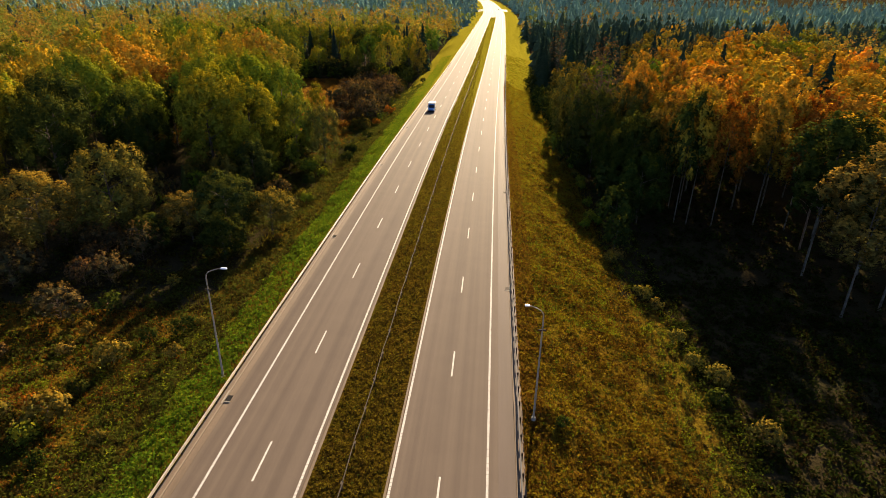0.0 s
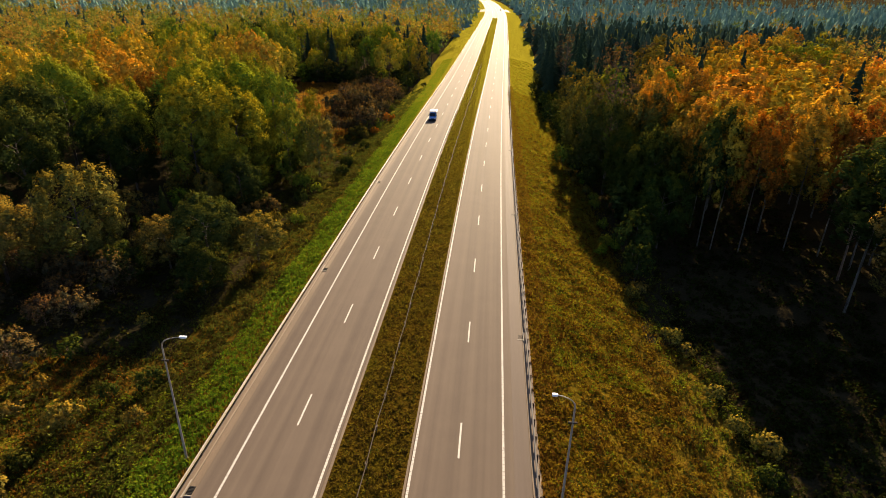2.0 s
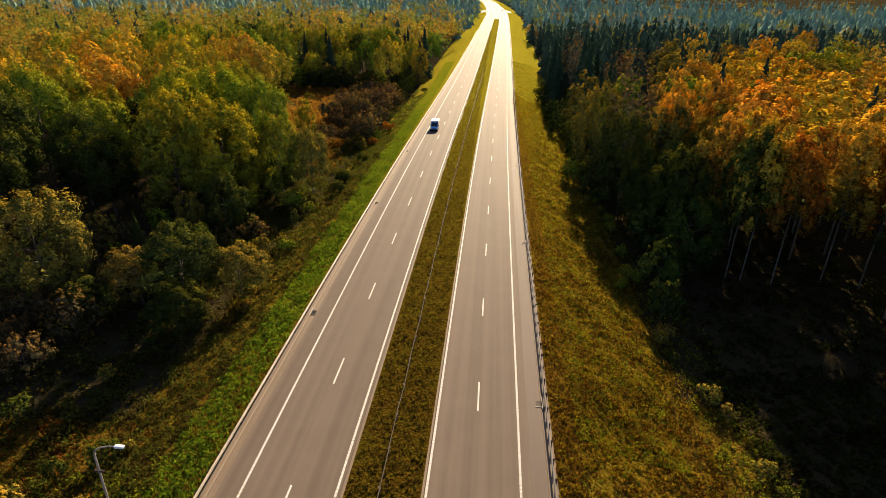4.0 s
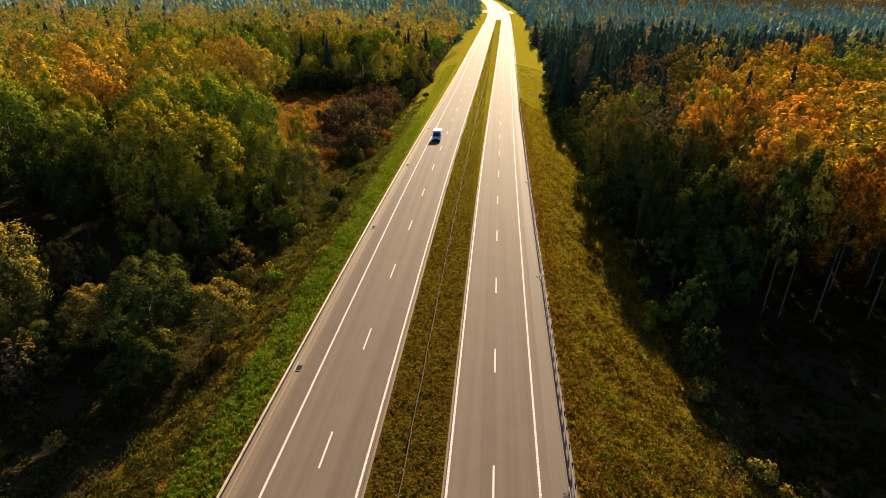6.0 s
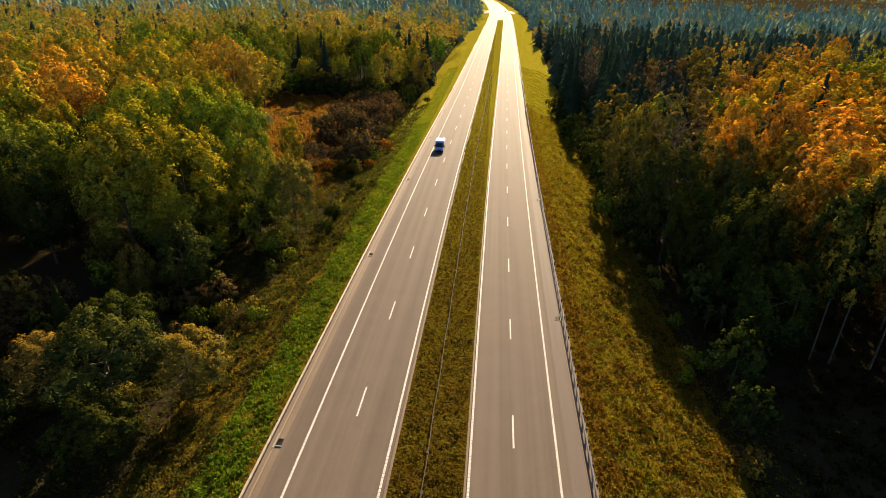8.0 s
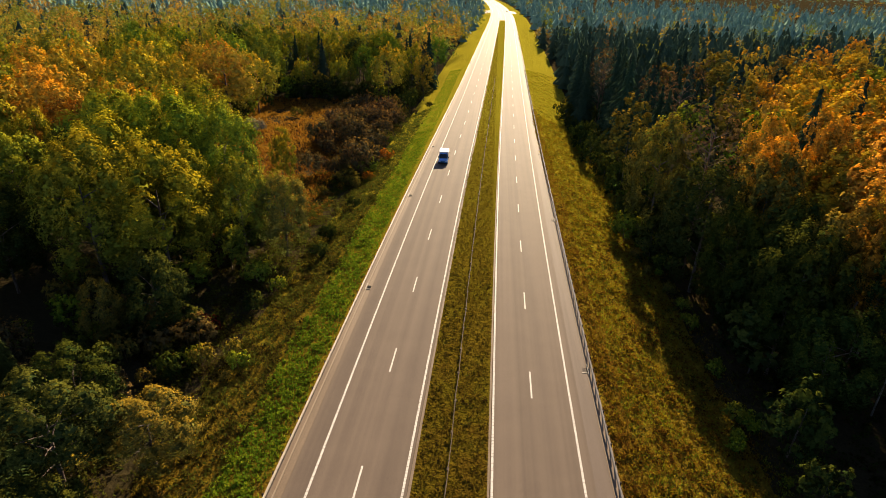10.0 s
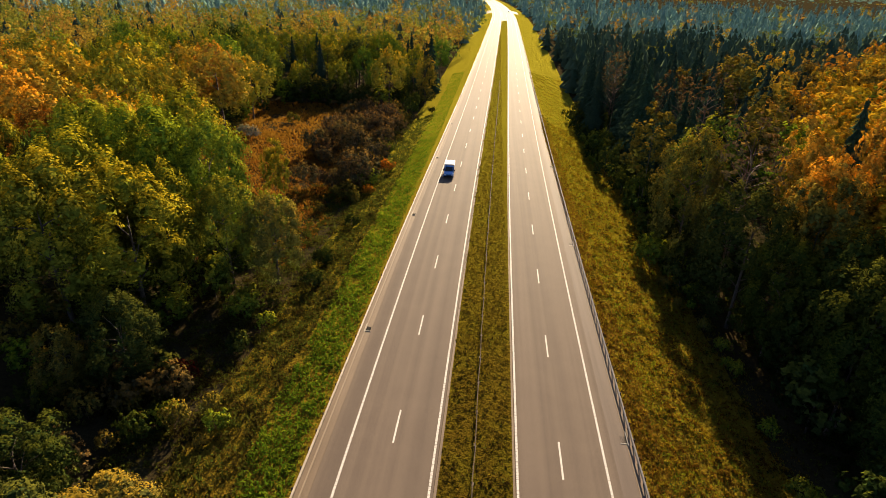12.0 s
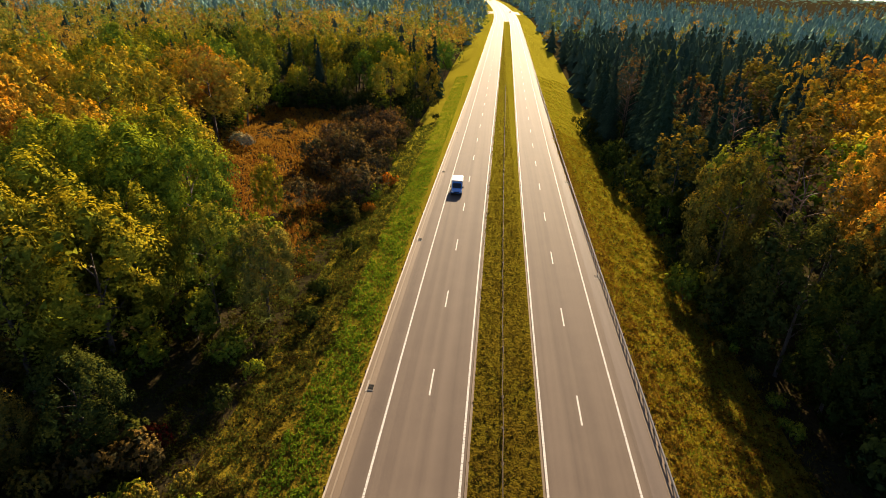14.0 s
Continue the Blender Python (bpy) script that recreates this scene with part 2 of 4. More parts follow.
# ---- mesh helpers ----
def mesh_np(name, verts, faces, mats, smooth=False, idx=None, normals=None, tips=None):
    verts, faces = np.asarray(verts, np.float32), np.asarray(faces, np.int32)
    me = bpy.data.meshes.new(name)
    me.vertices.add(len(verts))
    me.vertices.foreach_set("co", verts.ravel())
    me.loops.add(faces.size)
    me.loops.foreach_set("vertex_index", faces.ravel())
    me.polygons.add(len(faces))
    me.polygons.foreach_set("loop_start", np.arange(len(faces), dtype=np.int32) * faces.shape[1])
    if idx is not None:
        me.polygons.foreach_set("material_index", np.asarray(idx, np.int32))
    me.polygons.foreach_set("use_smooth", np.full(len(faces), smooth))
    me.update(calc_edges=True)
    me.validate()
    if normals is not None:
        me.normals_split_custom_set_from_vertices(np.asarray(normals, np.float32))
    if tips is not None:
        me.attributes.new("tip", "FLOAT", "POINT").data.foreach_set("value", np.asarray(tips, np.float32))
    for m in mats if isinstance(mats, (list, tuple)) else [mats]:
        me.materials.append(m)
    return me


def part(name, data, parent, label="", material=None):
    """Links a mesh, or a bmesh with its material, as one object under parent."""
    if isinstance(data, bmesh.types.BMesh):
        me = bpy.data.meshes.new(name)
        data.to_mesh(me)
        data.free()
        if material:
            me.materials.append(material)
        data = me
    ob = new(name, data)
    ob.parent = parent
    if label:
        ob["label"] = label
    return ob


def thing(name, label, category, group="", kind=""):
    return tagged(new(name), label, category, group, kind)


def box(bm, lo, hi, bevel=0.0):
    """A bevelled box between two corners."""
    lo, hi = Vector(lo), Vector(hi)
    r = bmesh.ops.create_cube(bm, size=1.0, matrix=Matrix.Translation((lo + hi) / 2) @ Matrix.Diagonal((*(hi - lo), 1)))
    if bevel:
        edges = list({e for v in r["verts"] for e in v.link_edges})
        bmesh.ops.bevel(bm, geom=edges, offset=bevel, segments=2, affect="EDGES", profile=0.6)
    return r


def tube(paths, sides=6):
    """Tapered tubes along paths of (x, y, z, radius): verts and quads."""
    vs, fs = [], []
    for path in paths:
        path = np.asarray(path, float)
        for i, (x, y, z, r) in enumerate(path):
            d = path[min(i + 1, len(path) - 1), :3] - path[max(i - 1, 0), :3]
            d /= np.linalg.norm(d) + 1e-9
            a = np.cross(d, (0.3, 0.9, 0.1) if abs(d[2]) > 0.7 else (0, 0, 1.0))
            a /= np.linalg.norm(a)
            b = np.cross(d, a)
            if i:
                n = len(vs)
                fs += [(n - sides + j, n - sides + (j + 1) % sides, n + (j + 1) % sides, n + j) for j in range(sides)]
            vs += [tuple(np.array((x, y, z)) + r * (math.cos(q) * a + math.sin(q) * b)) for q in np.arange(sides) * 2 * math.pi / sides]
    return np.array(vs), np.array(fs)


def leaf_blades(rng, P, N, size, soft_n=None):
    """Small leaf sprays at P, facing roughly along N, a triangle each."""
    n = len(P)
    N = N / (np.linalg.norm(N, axis=1, keepdims=True) + 1e-9)
    u = np.cross(N, rng.normal(size=(n, 3)))
    u /= np.linalg.norm(u, axis=1, keepdims=True) + 1e-9
    v = np.cross(N, u)
    s = (size * rng.uniform(0.6, 1.35, n))[:, None]
    k = rng.uniform(-0.4, 0.4, n)[:, None]
    if soft_n is not None:
        soft_n = soft_n / (np.linalg.norm(soft_n, axis=1, keepdims=True) + 1e-9)
        N = N + 0.6 * soft_n
        N /= np.linalg.norm(N, axis=1, keepdims=True) + 1e-9
        u = np.cross(N, rng.normal(size=(n, 3)))
        u /= np.linalg.norm(u, axis=1, keepdims=True) + 1e-9
        v = np.cross(N, u)
    V = np.stack([P - u * s * 0.55 - v * s * 0.3, P + u * s * 0.5 - v * s * 0.35 + N * s * 0.12, P + u * s * k + v * s * 0.62], 1).reshape(-1, 3)
    return V, np.arange(3 * n).reshape(-1, 3)


def sphere_dirs(rng, n, zmin=-1.0):
    z = rng.uniform(zmin, 1.0, n)
    a = rng.uniform(0, 2 * math.pi, n)
    r = np.sqrt(1 - z * z)
    return np.stack([r * np.cos(a), r * np.sin(a), z], 1)


# ---- the line of the road ----
LINE_Y = np.arange(-300.0, 3001.0, 10.0)


def eased(values_y, values):
    """A smooth line through a few values."""
    line = np.interp(LINE_Y, values_y, values)
    for k in range(3):
        line[4:-4] = np.convolve(line, np.ones(9) / 9, "valid")
    return line


LINE_X = eased([-300, 100, 200, 350, 600, 720, 850, 1000, 1250, 1600, 3000], [0, 0, 1.5, 3.4, 6.2, 7.0, 5.0, 0.0, -11, -38, -160])
LINE_Z = eased([-300, 100, 200, 350, 600, 900, 3000], [0, 0, -1.4, -0.5, 0.5, 1.5, 4.0])


def bend_x(y):
    return np.interp(y, LINE_Y, LINE_X)


def bend_z(y):
    return np.interp(y, LINE_Y, LINE_Z)


def sweep(ring, y0, y1):
    """A closed section of (x, z) carried along the line of the road: verts and quads, open at both ends."""
    ys = np.unique(np.concatenate([[y0, y1], LINE_Y[(LINE_Y > y0) & (LINE_Y < y1)]]))
    m = len(ring)
    V = [(a + bend_x(y), y, b + bend_z(y)) for y in ys for a, b in ring]
    F = [(i * m + j, i * m + (j + 1) % m, (i + 1) * m + (j + 1) % m, (i + 1) * m + j) for i in range(len(ys) - 1) for j in range(m)]
    return V, F


# ---- ground ----
XS = np.array([-2500, -900, -400, -200, -120, -80, -60, -50, -42, -36, -32, -29, -26, -23, -21, -19.8, -18.9, -17.75, -17.7, -8.85, -8.8, -8.58, -8, -6, -4, -2.98, -2.8, -2.75, 6.35, 6.4, 7.1, 8, 10, 12, 14, 16.5, 19, 21.5, 24, 27, 31, 36, 42, 50, 60, 80, 120, 200, 400, 900, 2500.0])
PROFILE_X = [-60, -33, -29, -19.8, -18.9, -17.75, -17.7, -8.85, -8.8, -6, -2.8, -2.75, 6.35, 6.4, 7.1, 8, 21, 27, 60]
PROFILE_Z = [-5.6, -5.2, -4.0, -0.4, -0.06, -0.03, -0.3, -0.3, 0.0, -0.14, 0.0, -0.3, -0.3, -0.03, -0.1, -0.3, -4.5, -5.5, -6.0]


def ground_z(x, y):
    """Height of the ground: the road on its bank, low ground on both sides, a pad at the lamp post."""
    x = x - bend_x(y)
    z = np.interp(x, PROFILE_X, PROFILE_Z)
    off = np.clip(np.maximum(-19.5 - x, x - 7.5) / 4, 0, 1)
    bank = np.interp(y, [200, 420], [1.0, 0.35])
    z = np.where(off > 0, z * bank, z)
    z = z + off * (0.22 * np.sin(x * 0.31 + 1.7 * np.sin(y * 0.11)) * np.cos(y * 0.23) + 0.12 * np.sin(x * 0.9 + y * 0.7))
    z = z + 20 * np.clip((y - 850) / 600, 0, 1) * np.clip((x - 120) / 300, 0, 1)
    return z + bend_z(y) + 1.0 * np.exp(-((x - 9.3) / 2.2) ** 2 - ((y - 5.8) / 2.3) ** 2)


def build_ground():
    ys = np.concatenate([[-1500, -500, -200, -100], np.arange(-60, 260, 1.25), np.arange(260, 1300, 10), [1350, 1400, 1500, 2000, 3000]])
    X, Y = np.meshgrid(XS, ys)
    X = X + bend_x(Y)
    Z = ground_z(X, Y)
    V = np.stack([X, Y, Z], -1).reshape(-1, 3)
    nx, ny = len(XS), len(ys)
    i = (np.arange(ny - 1)[:, None] * nx + np.arange(nx - 1)[None]).ravel()
    F = np.stack([i, i + 1, i + nx + 1, i + nx], 1)
    mid = (XS[:-1] + XS[1:]) / 2
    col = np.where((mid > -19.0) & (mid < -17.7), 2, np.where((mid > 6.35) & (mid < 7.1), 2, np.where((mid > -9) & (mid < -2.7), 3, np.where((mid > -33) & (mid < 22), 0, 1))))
    col = np.where((mid > -8.8) & (mid < -8.58) | (mid > -2.98) & (mid < -2.8), 2, col)
    slot = np.tile(col, (ny - 1, 1))
    slot[np.ix_(ys[:-1] < 26, (mid > -56) & (mid < -33))] = 0
    # past y 34 this strip keeps the dark floor, standing in for forest shade
    slot[np.ix_(ys[:-1] < 34, (mid > 21) & (mid < 28))] = 0
    # the junction: no median, and an apron between the verges
    slot[np.ix_((ys[:-1] >= 650) & (ys[:-1] < 1300), (mid > -9) & (mid < -2.7))] = 4
    slot[np.ix_((ys[:-1] >= 800) & (ys[:-1] < 870), (mid > -26) & (mid < 14))] = 4
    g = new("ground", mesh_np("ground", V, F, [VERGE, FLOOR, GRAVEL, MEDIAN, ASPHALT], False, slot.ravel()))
    tagged(g, "grassy road banks falling to a dark leaf-strewn forest floor", "ground", kind="structure")


build_ground()

# ---- road ----
ROAD_Y0, ROAD_Y1 = -220.0, 2600.0
LINES = {"left": (-17.72, -16.05, -12.59, -9.13, -8.83, 0.0), "right": (-2.77, -2.63, 0.83, 4.29, 6.38, -2.27)}


def strip(name, x0, x1, z0, z1, material, parent, y0=ROAD_Y0, y1=ROAD_Y1, label=""):
    V, F = sweep([(x0, z0), (x0, z1), (x1, z1), (x1, z0)], y0, y1)
    return part(name, mesh_np(name, V, F, material), parent, label)


def build_road(side, x_out_l, line_a, lane, line_b, x_out_r, phase):
    me = mesh_np("road", *sweep([(x_out_l, -0.25), (x_out_l, 0.0), (x_out_r, 0.0), (x_out_r, -0.25)], ROAD_Y0, ROAD_Y1), ASPHALT)
    road = tagged(new("road", me), "worn grey asphalt carriageway with white lane markings", "road", "carriageways", "structure")
    for x in (line_a, line_b):
        strip("edge_line", x - 0.07, x + 0.07, 0.0, 0.004, PAINT, road, 150.0, label="solid white edge line")
        n = int(210 / 0.36)
        k = np.arange(n)
        y = -60 + k * 0.36
        lo, hi = np.stack([np.full(n, x - 0.09), y, np.full(n, 0.0)], 1), np.stack([np.full(n, x + 0.09), y + 0.325, np.full(n, 0.008)], 1)
        c = [np.stack([(hi if a else lo)[:, 0], (hi if b else lo)[:, 1], (hi if d else lo)[:, 2]], 1) for a, b, d in ((0, 0, 0), (1, 0, 0), (1, 1, 0), (0, 1, 0), (0, 0, 1), (1, 0, 1), (1, 1, 1), (0, 1, 1))]
        V = np.stack(c, 1).reshape(-1, 3)
        V = V + np.stack([bend_x(V[:, 1]), np.zeros(len(V)), bend_z(V[:, 1])], 1)
        q = np.array([(4, 5, 6, 7), (0, 1, 5, 4), (1, 2, 6, 5), (2, 3, 7, 6), (3, 0, 4, 7)])
        F = (q[None] + 8 * k[:, None, None]).reshape(-1, 4)
        tagged(part("ribbed_edge_line", mesh_np("ribbed_edge_line", V, F, PAINT), road, "white edge line of raised blocks"), kind="stuff")
    if side == "right":
        strip("shoulder", 5.1, 6.33, 0.0, 0.004, DUSTY, road, label="dusty asphalt shoulder")
    bm = bmesh.new()
    box(bm, (-0.075, -4.0, 0.0), (0.075, 0.0, 0.005))
    dash = bpy.data.meshes.new("lane_dash")
    bm.to_mesh(dash), bm.free()
    dash.materials.append(PAINT)
    for k in range(-5, 42):
        y = phase + 16 * k
        d = part("lane_dash", dash, road)
        d.location = (lane + bend_x(y), y, bend_z(y))
        d.rotation_euler = (math.atan((bend_z(y) - bend_z(y - 4)) / 4), 0, -math.atan((bend_x(y) - bend_x(y - 4)) / 4))
    return road


for side, v in LINES.items():
    build_road(side, *v)

kerb_mesh = mesh_np("kerb_strip", *sweep([(-18.42, -0.1), (-18.42, 0.04), (-18.3, 0.04), (-18.3, -0.1)], -60, 400), TAN_KERB)
tagged(new("kerb_strip", kerb_mesh), "low sandy concrete kerb along the gravel shoulder", "kerb", kind="structure")


# ---- guard rails ----
def w_beam(x, face, y0, y1, z=0.55):
    """A corrugated rail: its section swept along the road. face: the side that it bulges to."""
    prof = [(0.0, -0.155), (0.045, -0.12), (0.08, -0.085), (0.08, -0.05), (0.015, -0.015), (0.015, 0.015), (0.08, 0.05), (0.08, 0.085), (0.045, 0.12), (0.0, 0.155)]
    ring = [(x + face * a, z + b) for a, b in prof] + [(x + face * (a - 0.012), z + b) for a, b in prof[::-1]]
    return sweep(ring, y0, y1)


def build_guardrail(x, face, label, steel):
    rail = thing("guardrail", label, "guardrail", "guardrails")
    part("beam", mesh_np("beam", *w_beam(x, face, -60, 690), steel), rail, "corrugated zinc beam")
    bm = bmesh.new()
    box(bm, (-0.05, -0.06, -1.0), (0.05, 0.06, 0.70), 0.01)
    box(bm, (0.0, -0.05, 0.42), (0.1, 0.05, 0.66), 0.01)
    post = bpy.data.meshes.new("post")
    bm.to_mesh(post), bm.free()
    post.materials.append(DARK_STEEL)
    for k in range(140):
        p = part("post", post, rail)
        y = -30 + 2.0 * k
        p.location = (x - face * 0.12 + bend_x(y), y, bend_z(y))
        p.rotation_euler = (0, 0, 0 if face > 0 else math.pi)


build_guardrail(-18.75, 1, "long galvanised steel guardrail on the road shoulder", ZINC)
build_guardrail(6.75, -1, "long steel guardrail above the grassy bank, greyed for its unlit side", GREY_STEEL)


def build_median_barrier():
    rail = thing("median_barrier", "thin steel box rail on short posts in the grass median", "guardrail", "guardrails")
    paths = []
    for k in range(75):
        y = -40 + 4.0 * k
        o = 0.05 * math.sin(k * 2.3)
        paths.append([(-6.0 + o + bend_x(y), y + 0.1, 0.6 + bend_z(y), 0.038), (-5.97 + 0.05 * math.sin(k * 2.3 + 2.3) + bend_x(y + 4), y + 3.95, 0.6 + bend_z(y + 4), 0.038)])
    V, F = tube(paths, 6)
    part("rail", mesh_np("rail", V, F, BROWN_STEEL), rail)
    bm = bmesh.new()
    box(bm, (-0.05, -0.05, -0.6), (0.05, 0.05, 0.66), 0.01)
    box(bm, (-0.09, -0.16, 0.52), (0.09, 0.16, 0.68), 0.015)
    post = bpy.data.meshes.new("post")
    bm.to_mesh(post), bm.free()
    post.materials.append(BROWN_STEEL)
    for k in range(75):
        y = -40 + 4.0 * k
        part("post", post, rail).location = (-6.0 + bend_x(y), y, bend_z(y) - 0.12)


build_median_barrier()


# ---- lamp posts, drains ----
def build_lamp(x, y, z, reach, top):
    lamp = thing("street_lamp", "tall galvanised street lamp with a curved arm on the road bank", "street lamp", "street lamps")
    lamp.location = (x, y, z)
    V, F = tube([[(0, 0, -0.5, 0.10), (0, 0, 0.0, 0.10), (0, 0, 3, 0.085), (0, 0, top - 0.9, 0.06)]], 10)
    part("pole", mesh_np("pole", V, F, ZINC, True), lamp)
    V, F = tube([[(0, 0, top - 0.9, 0.06), (0.03 * reach, -0.02, top - 0.6, 0.05), (0.16 * reach, -0.08, top - 0.3, 0.045), (0.36 * reach, -0.15, top - 0.08, 0.042), (reach * 0.62, -0.25, top + 0.12, 0.038), (reach * 0.86, -0.35, top + 0.24, 0.035)]], 8)
    part("arm", mesh_np("arm", V, F, ZINC, True), lamp)
    bm = bmesh.new()
    box(bm, (min(reach * 0.82, reach * 1.08), -0.47, top + 0.2), (max(reach * 0.82, reach * 1.08), -0.25, top + 0.34), 0.05)
    head = part("lamp_head", bm, lamp, "pale rounded lamp head", LENS)
    bm = bmesh.new()
    bmesh.ops.create_cone(bm, cap_ends=True, segments=12, radius1=0.2, radius2=0.17, depth=0.25, matrix=Matrix.Translation((0, 0, 0.05)))
    part("base", bm, lamp, "concrete footing", CONCRETE)
    bm = bmesh.new()
    box(bm, (-0.28, -0.06, top - 2.1), (0.28, 0.06, top - 1.98), 0.02)
    part("bracket", bm, lamp, "", DARK_STEEL)


build_lamp(-20.1, 8.0, -0.55, 2.0, 11.3)
build_lamp(7.95, 4.3, 0.35, -1.4, 10.6)


def build_drain(x, y, out):
    d = thing("drain_inlet", "concrete drain inlet with a dark grate at the road edge", "drain", "drains")
    d.location, d.scale = (x + bend_x(y), y, bend_z(y)), (0.8, 0.75, 1.0)
    bm = bmesh.new()
    box(bm, (-0.4, -0.62, -0.2), (0.4, -0.5, 0.04), 0.02)
    box(bm, (0.33 if out > 0 else -0.45, -0.9, -0.2), (0.45 if out > 0 else -0.33, 1.3, 0.09), 0.02)
    part("kerb", bm, d, "pale concrete kerb", CONCRETE)
    bm = bmesh.new()
    for k in range(7):
        box(bm, (-0.32, -0.5 + k * 0.16, -0.02), (0.32, -0.45 + k * 0.16, 0.012))
    box(bm, (-0.34, -0.5, -0.15), (0.34, 0.62, -0.008))
    part("grate", bm, d, "", BLACK)


for y in (4.6, 40.2, 76.4, 111.0, 146.0, 181.0):
    build_drain(-18.1, y, -1)
for y in (27.2, 62.6, 102.7, 143.5, 180.0):
    build_drain(6.2, y, 1)


# ---- vehicles ----
def build_wheel(parent, x, y, r=0.34, w=0.22):
    m = Matrix.Translation((x, y, r)) @ pose(0, 0, 0, 0, 90, 0)
    bm = bmesh.new()
    res = bmesh.ops.create_cone(bm, cap_ends=True, segments=20, radius1=r, radius2=r, depth=w, matrix=m)
    bmesh.ops.bevel(bm, geom=[e for e in bm.edges if abs(e.calc_face_angle(0)) > 1], offset=0.04, segments=2, affect="EDGES")
    wheel = part("wheel", bm, parent, "", BLACK)
    bm = bmesh.new()
    bmesh.ops.create_cone(bm, cap_ends=True, segments=16, radius1=r * 0.6, radius2=r * 0.6, depth=w + 0.02, matrix=m)
    part("rim", bm, wheel, "", ZINC)


def hull(bm, sections, material_index=0):
    """A body swept through sections of (y, half width low, half width high, z low, z high)."""
    rings = []
    for y, a, b, z0, z1 in sections:
        r = 0.08 * (z1 - z0)
        pts = [(-a, z0), (a, z0), (a, z0 + (z1 - z0) * 0.55), (b, z1 - r), (b - 2 * r, z1), (-b + 2 * r, z1), (-b, z1 - r), (-a, z0 + (z1 - z0) * 0.55)]
        rings.append([bm.verts.new((px, y, pz)) for px, pz in pts])
    for p, q in zip(rings, rings[1:]):
        for j in range(len(p)):
            bm.faces.new((p[j], p[(j + 1) % len(p)], q[(j + 1) % len(q)], q[j]))
    bm.faces.new(rings[0]), bm.faces.new(rings[-1][::-1])
    bmesh.ops.recalc_face_normals(bm, faces=bm.faces)


def build_van(x, y):
    """A delivery van that faces the camera's way of coming: its nose at the lower y."""
    van = thing("van", "blue-fronted delivery van with a white box body on the asphalt", "van")
    van.location, van.rotation_euler = (x + bend_x(y), y, bend_z(y)), (0, 0, radians(1))
    bm = bmesh.new()
    hull(bm, [(-2.45, 0.86, 0.82, 0.32, 0.78), (-2.36, 0.95, 0.86, 0.28, 0.98), (-1.75, 0.97, 0.86, 0.26, 1.14), (-1.55, 0.97, 0.86, 0.26, 1.16)])
    part("bonnet", bm, van, "blue bonnet", BLUE_PAINT)
    bm = bmesh.new()
    hull(bm, [(-1.56, 0.965, 0.84, 0.27, 1.15), (-0.85, 0.965, 0.8, 0.27, 1.98), (-0.5, 0.965, 0.82, 0.27, 2.05)])
    cab = part("cab", bm, van, "blue cab", BLUE_PAINT)
    bm = bmesh.new()
    f = [bm.verts.new(p) for p in ((-0.76, -1.53, 1.19), (0.76, -1.53, 1.19), (0.68, -0.92, 1.90), (-0.68, -0.92, 1.90))]
    g = [bm.verts.new((v.co.x, v.co.y - 0.03, v.co.z + 0.025)) for v in f]
    bm.faces.new(g)
    for j in range(4):
        bm.faces.new((f[j], f[(j + 1) % 4], g[(j + 1) % 4], g[j]))
    part("windscreen", bm, cab, "dark glass", DARK_GLASS)
    for s in (-1, 1):
        bm = bmesh.new()
        box(bm, (s * 0.935 - 0.03, -1.2, 1.22), (s * 0.935 + 0.03, -0.62, 1.75), 0.02)
        part("side_window", bm, cab, "", DARK_GLASS)
        bm = bmesh.new()
        box(bm, (s * 1.1 - 0.1, -1.32, 1.18), (s * 1.1 + 0.1, -1.2, 1.48), 0.03)
        part("wing_mirror", bm, cab, "black wing mirror", BLACK)
        bm = bmesh.new()
        box(bm, (s * 0.68 - 0.16, -2.47, 0.66), (s * 0.68 + 0.16, -2.33, 0.86), 0.03)
        part("headlight", bm, van, "", LENS)
    bm = bmesh.new()
    box(bm, (-0.97, -0.48, 0.4), (0.97, 2.55, 2.3), 0.09)
    body = part("box_body", bm, van, "white box body", WHITE_PAINT)
    for k in range(4):
        bm = bmesh.new()
        box(bm, (-0.8, 0.1 + k * 0.65, 2.295), (0.8, 0.16 + k * 0.65, 2.318), 0.008)
        part("roof_rib", bm, body, "", WHITE_PAINT)
    bm = bmesh.new()
    box(bm, (-0.96, -2.52, 0.28), (0.96, -2.34, 0.55), 0.05)
    part("bumper", bm, van, "black bumper", BLACK)
    bm = bmesh.new()
    box(bm, (-0.45, -2.49, 0.6), (0.45, -2.38, 0.76), 0.02)
    part("grille", bm, van, "", BLACK)
    for sx in (-0.86, 0.86):
        for sy in (-1.65, 1.6):
            build_wheel(van, sx, sy)


build_van(-14.4, 133.8)


def build_car(x, y):
    car = thing("car", "small dark hatchback far along the asphalt", "car")
    car.location = (x + bend_x(y), y, bend_z(y))
    bm = bmesh.new()
    hull(bm, [(-2.1, 0.8, 0.75, 0.3, 0.75), (-1.9, 0.88, 0.8, 0.22, 0.85), (1.9, 0.88, 0.8, 0.22, 0.92), (2.1, 0.8, 0.75, 0.3, 0.8)])
    part("body", bm, car, "", DARK_PAINT)
    bm = bmesh.new()
    hull(bm, [(-1.6, 0.78, 0.74, 0.85, 0.95), (-1.1, 0.78, 0.62, 0.85, 1.45), (0.4, 0.78, 0.62, 0.85, 1.48), (1.2, 0.78, 0.7, 0.85, 0.95)])
    part("cabin", bm, car, "dark glass cabin", DARK_GLASS)
    for sx in (-0.8, 0.8):
        for sy in (-1.3, 1.3):
            build_wheel(car, sx, sy, 0.31, 0.18)


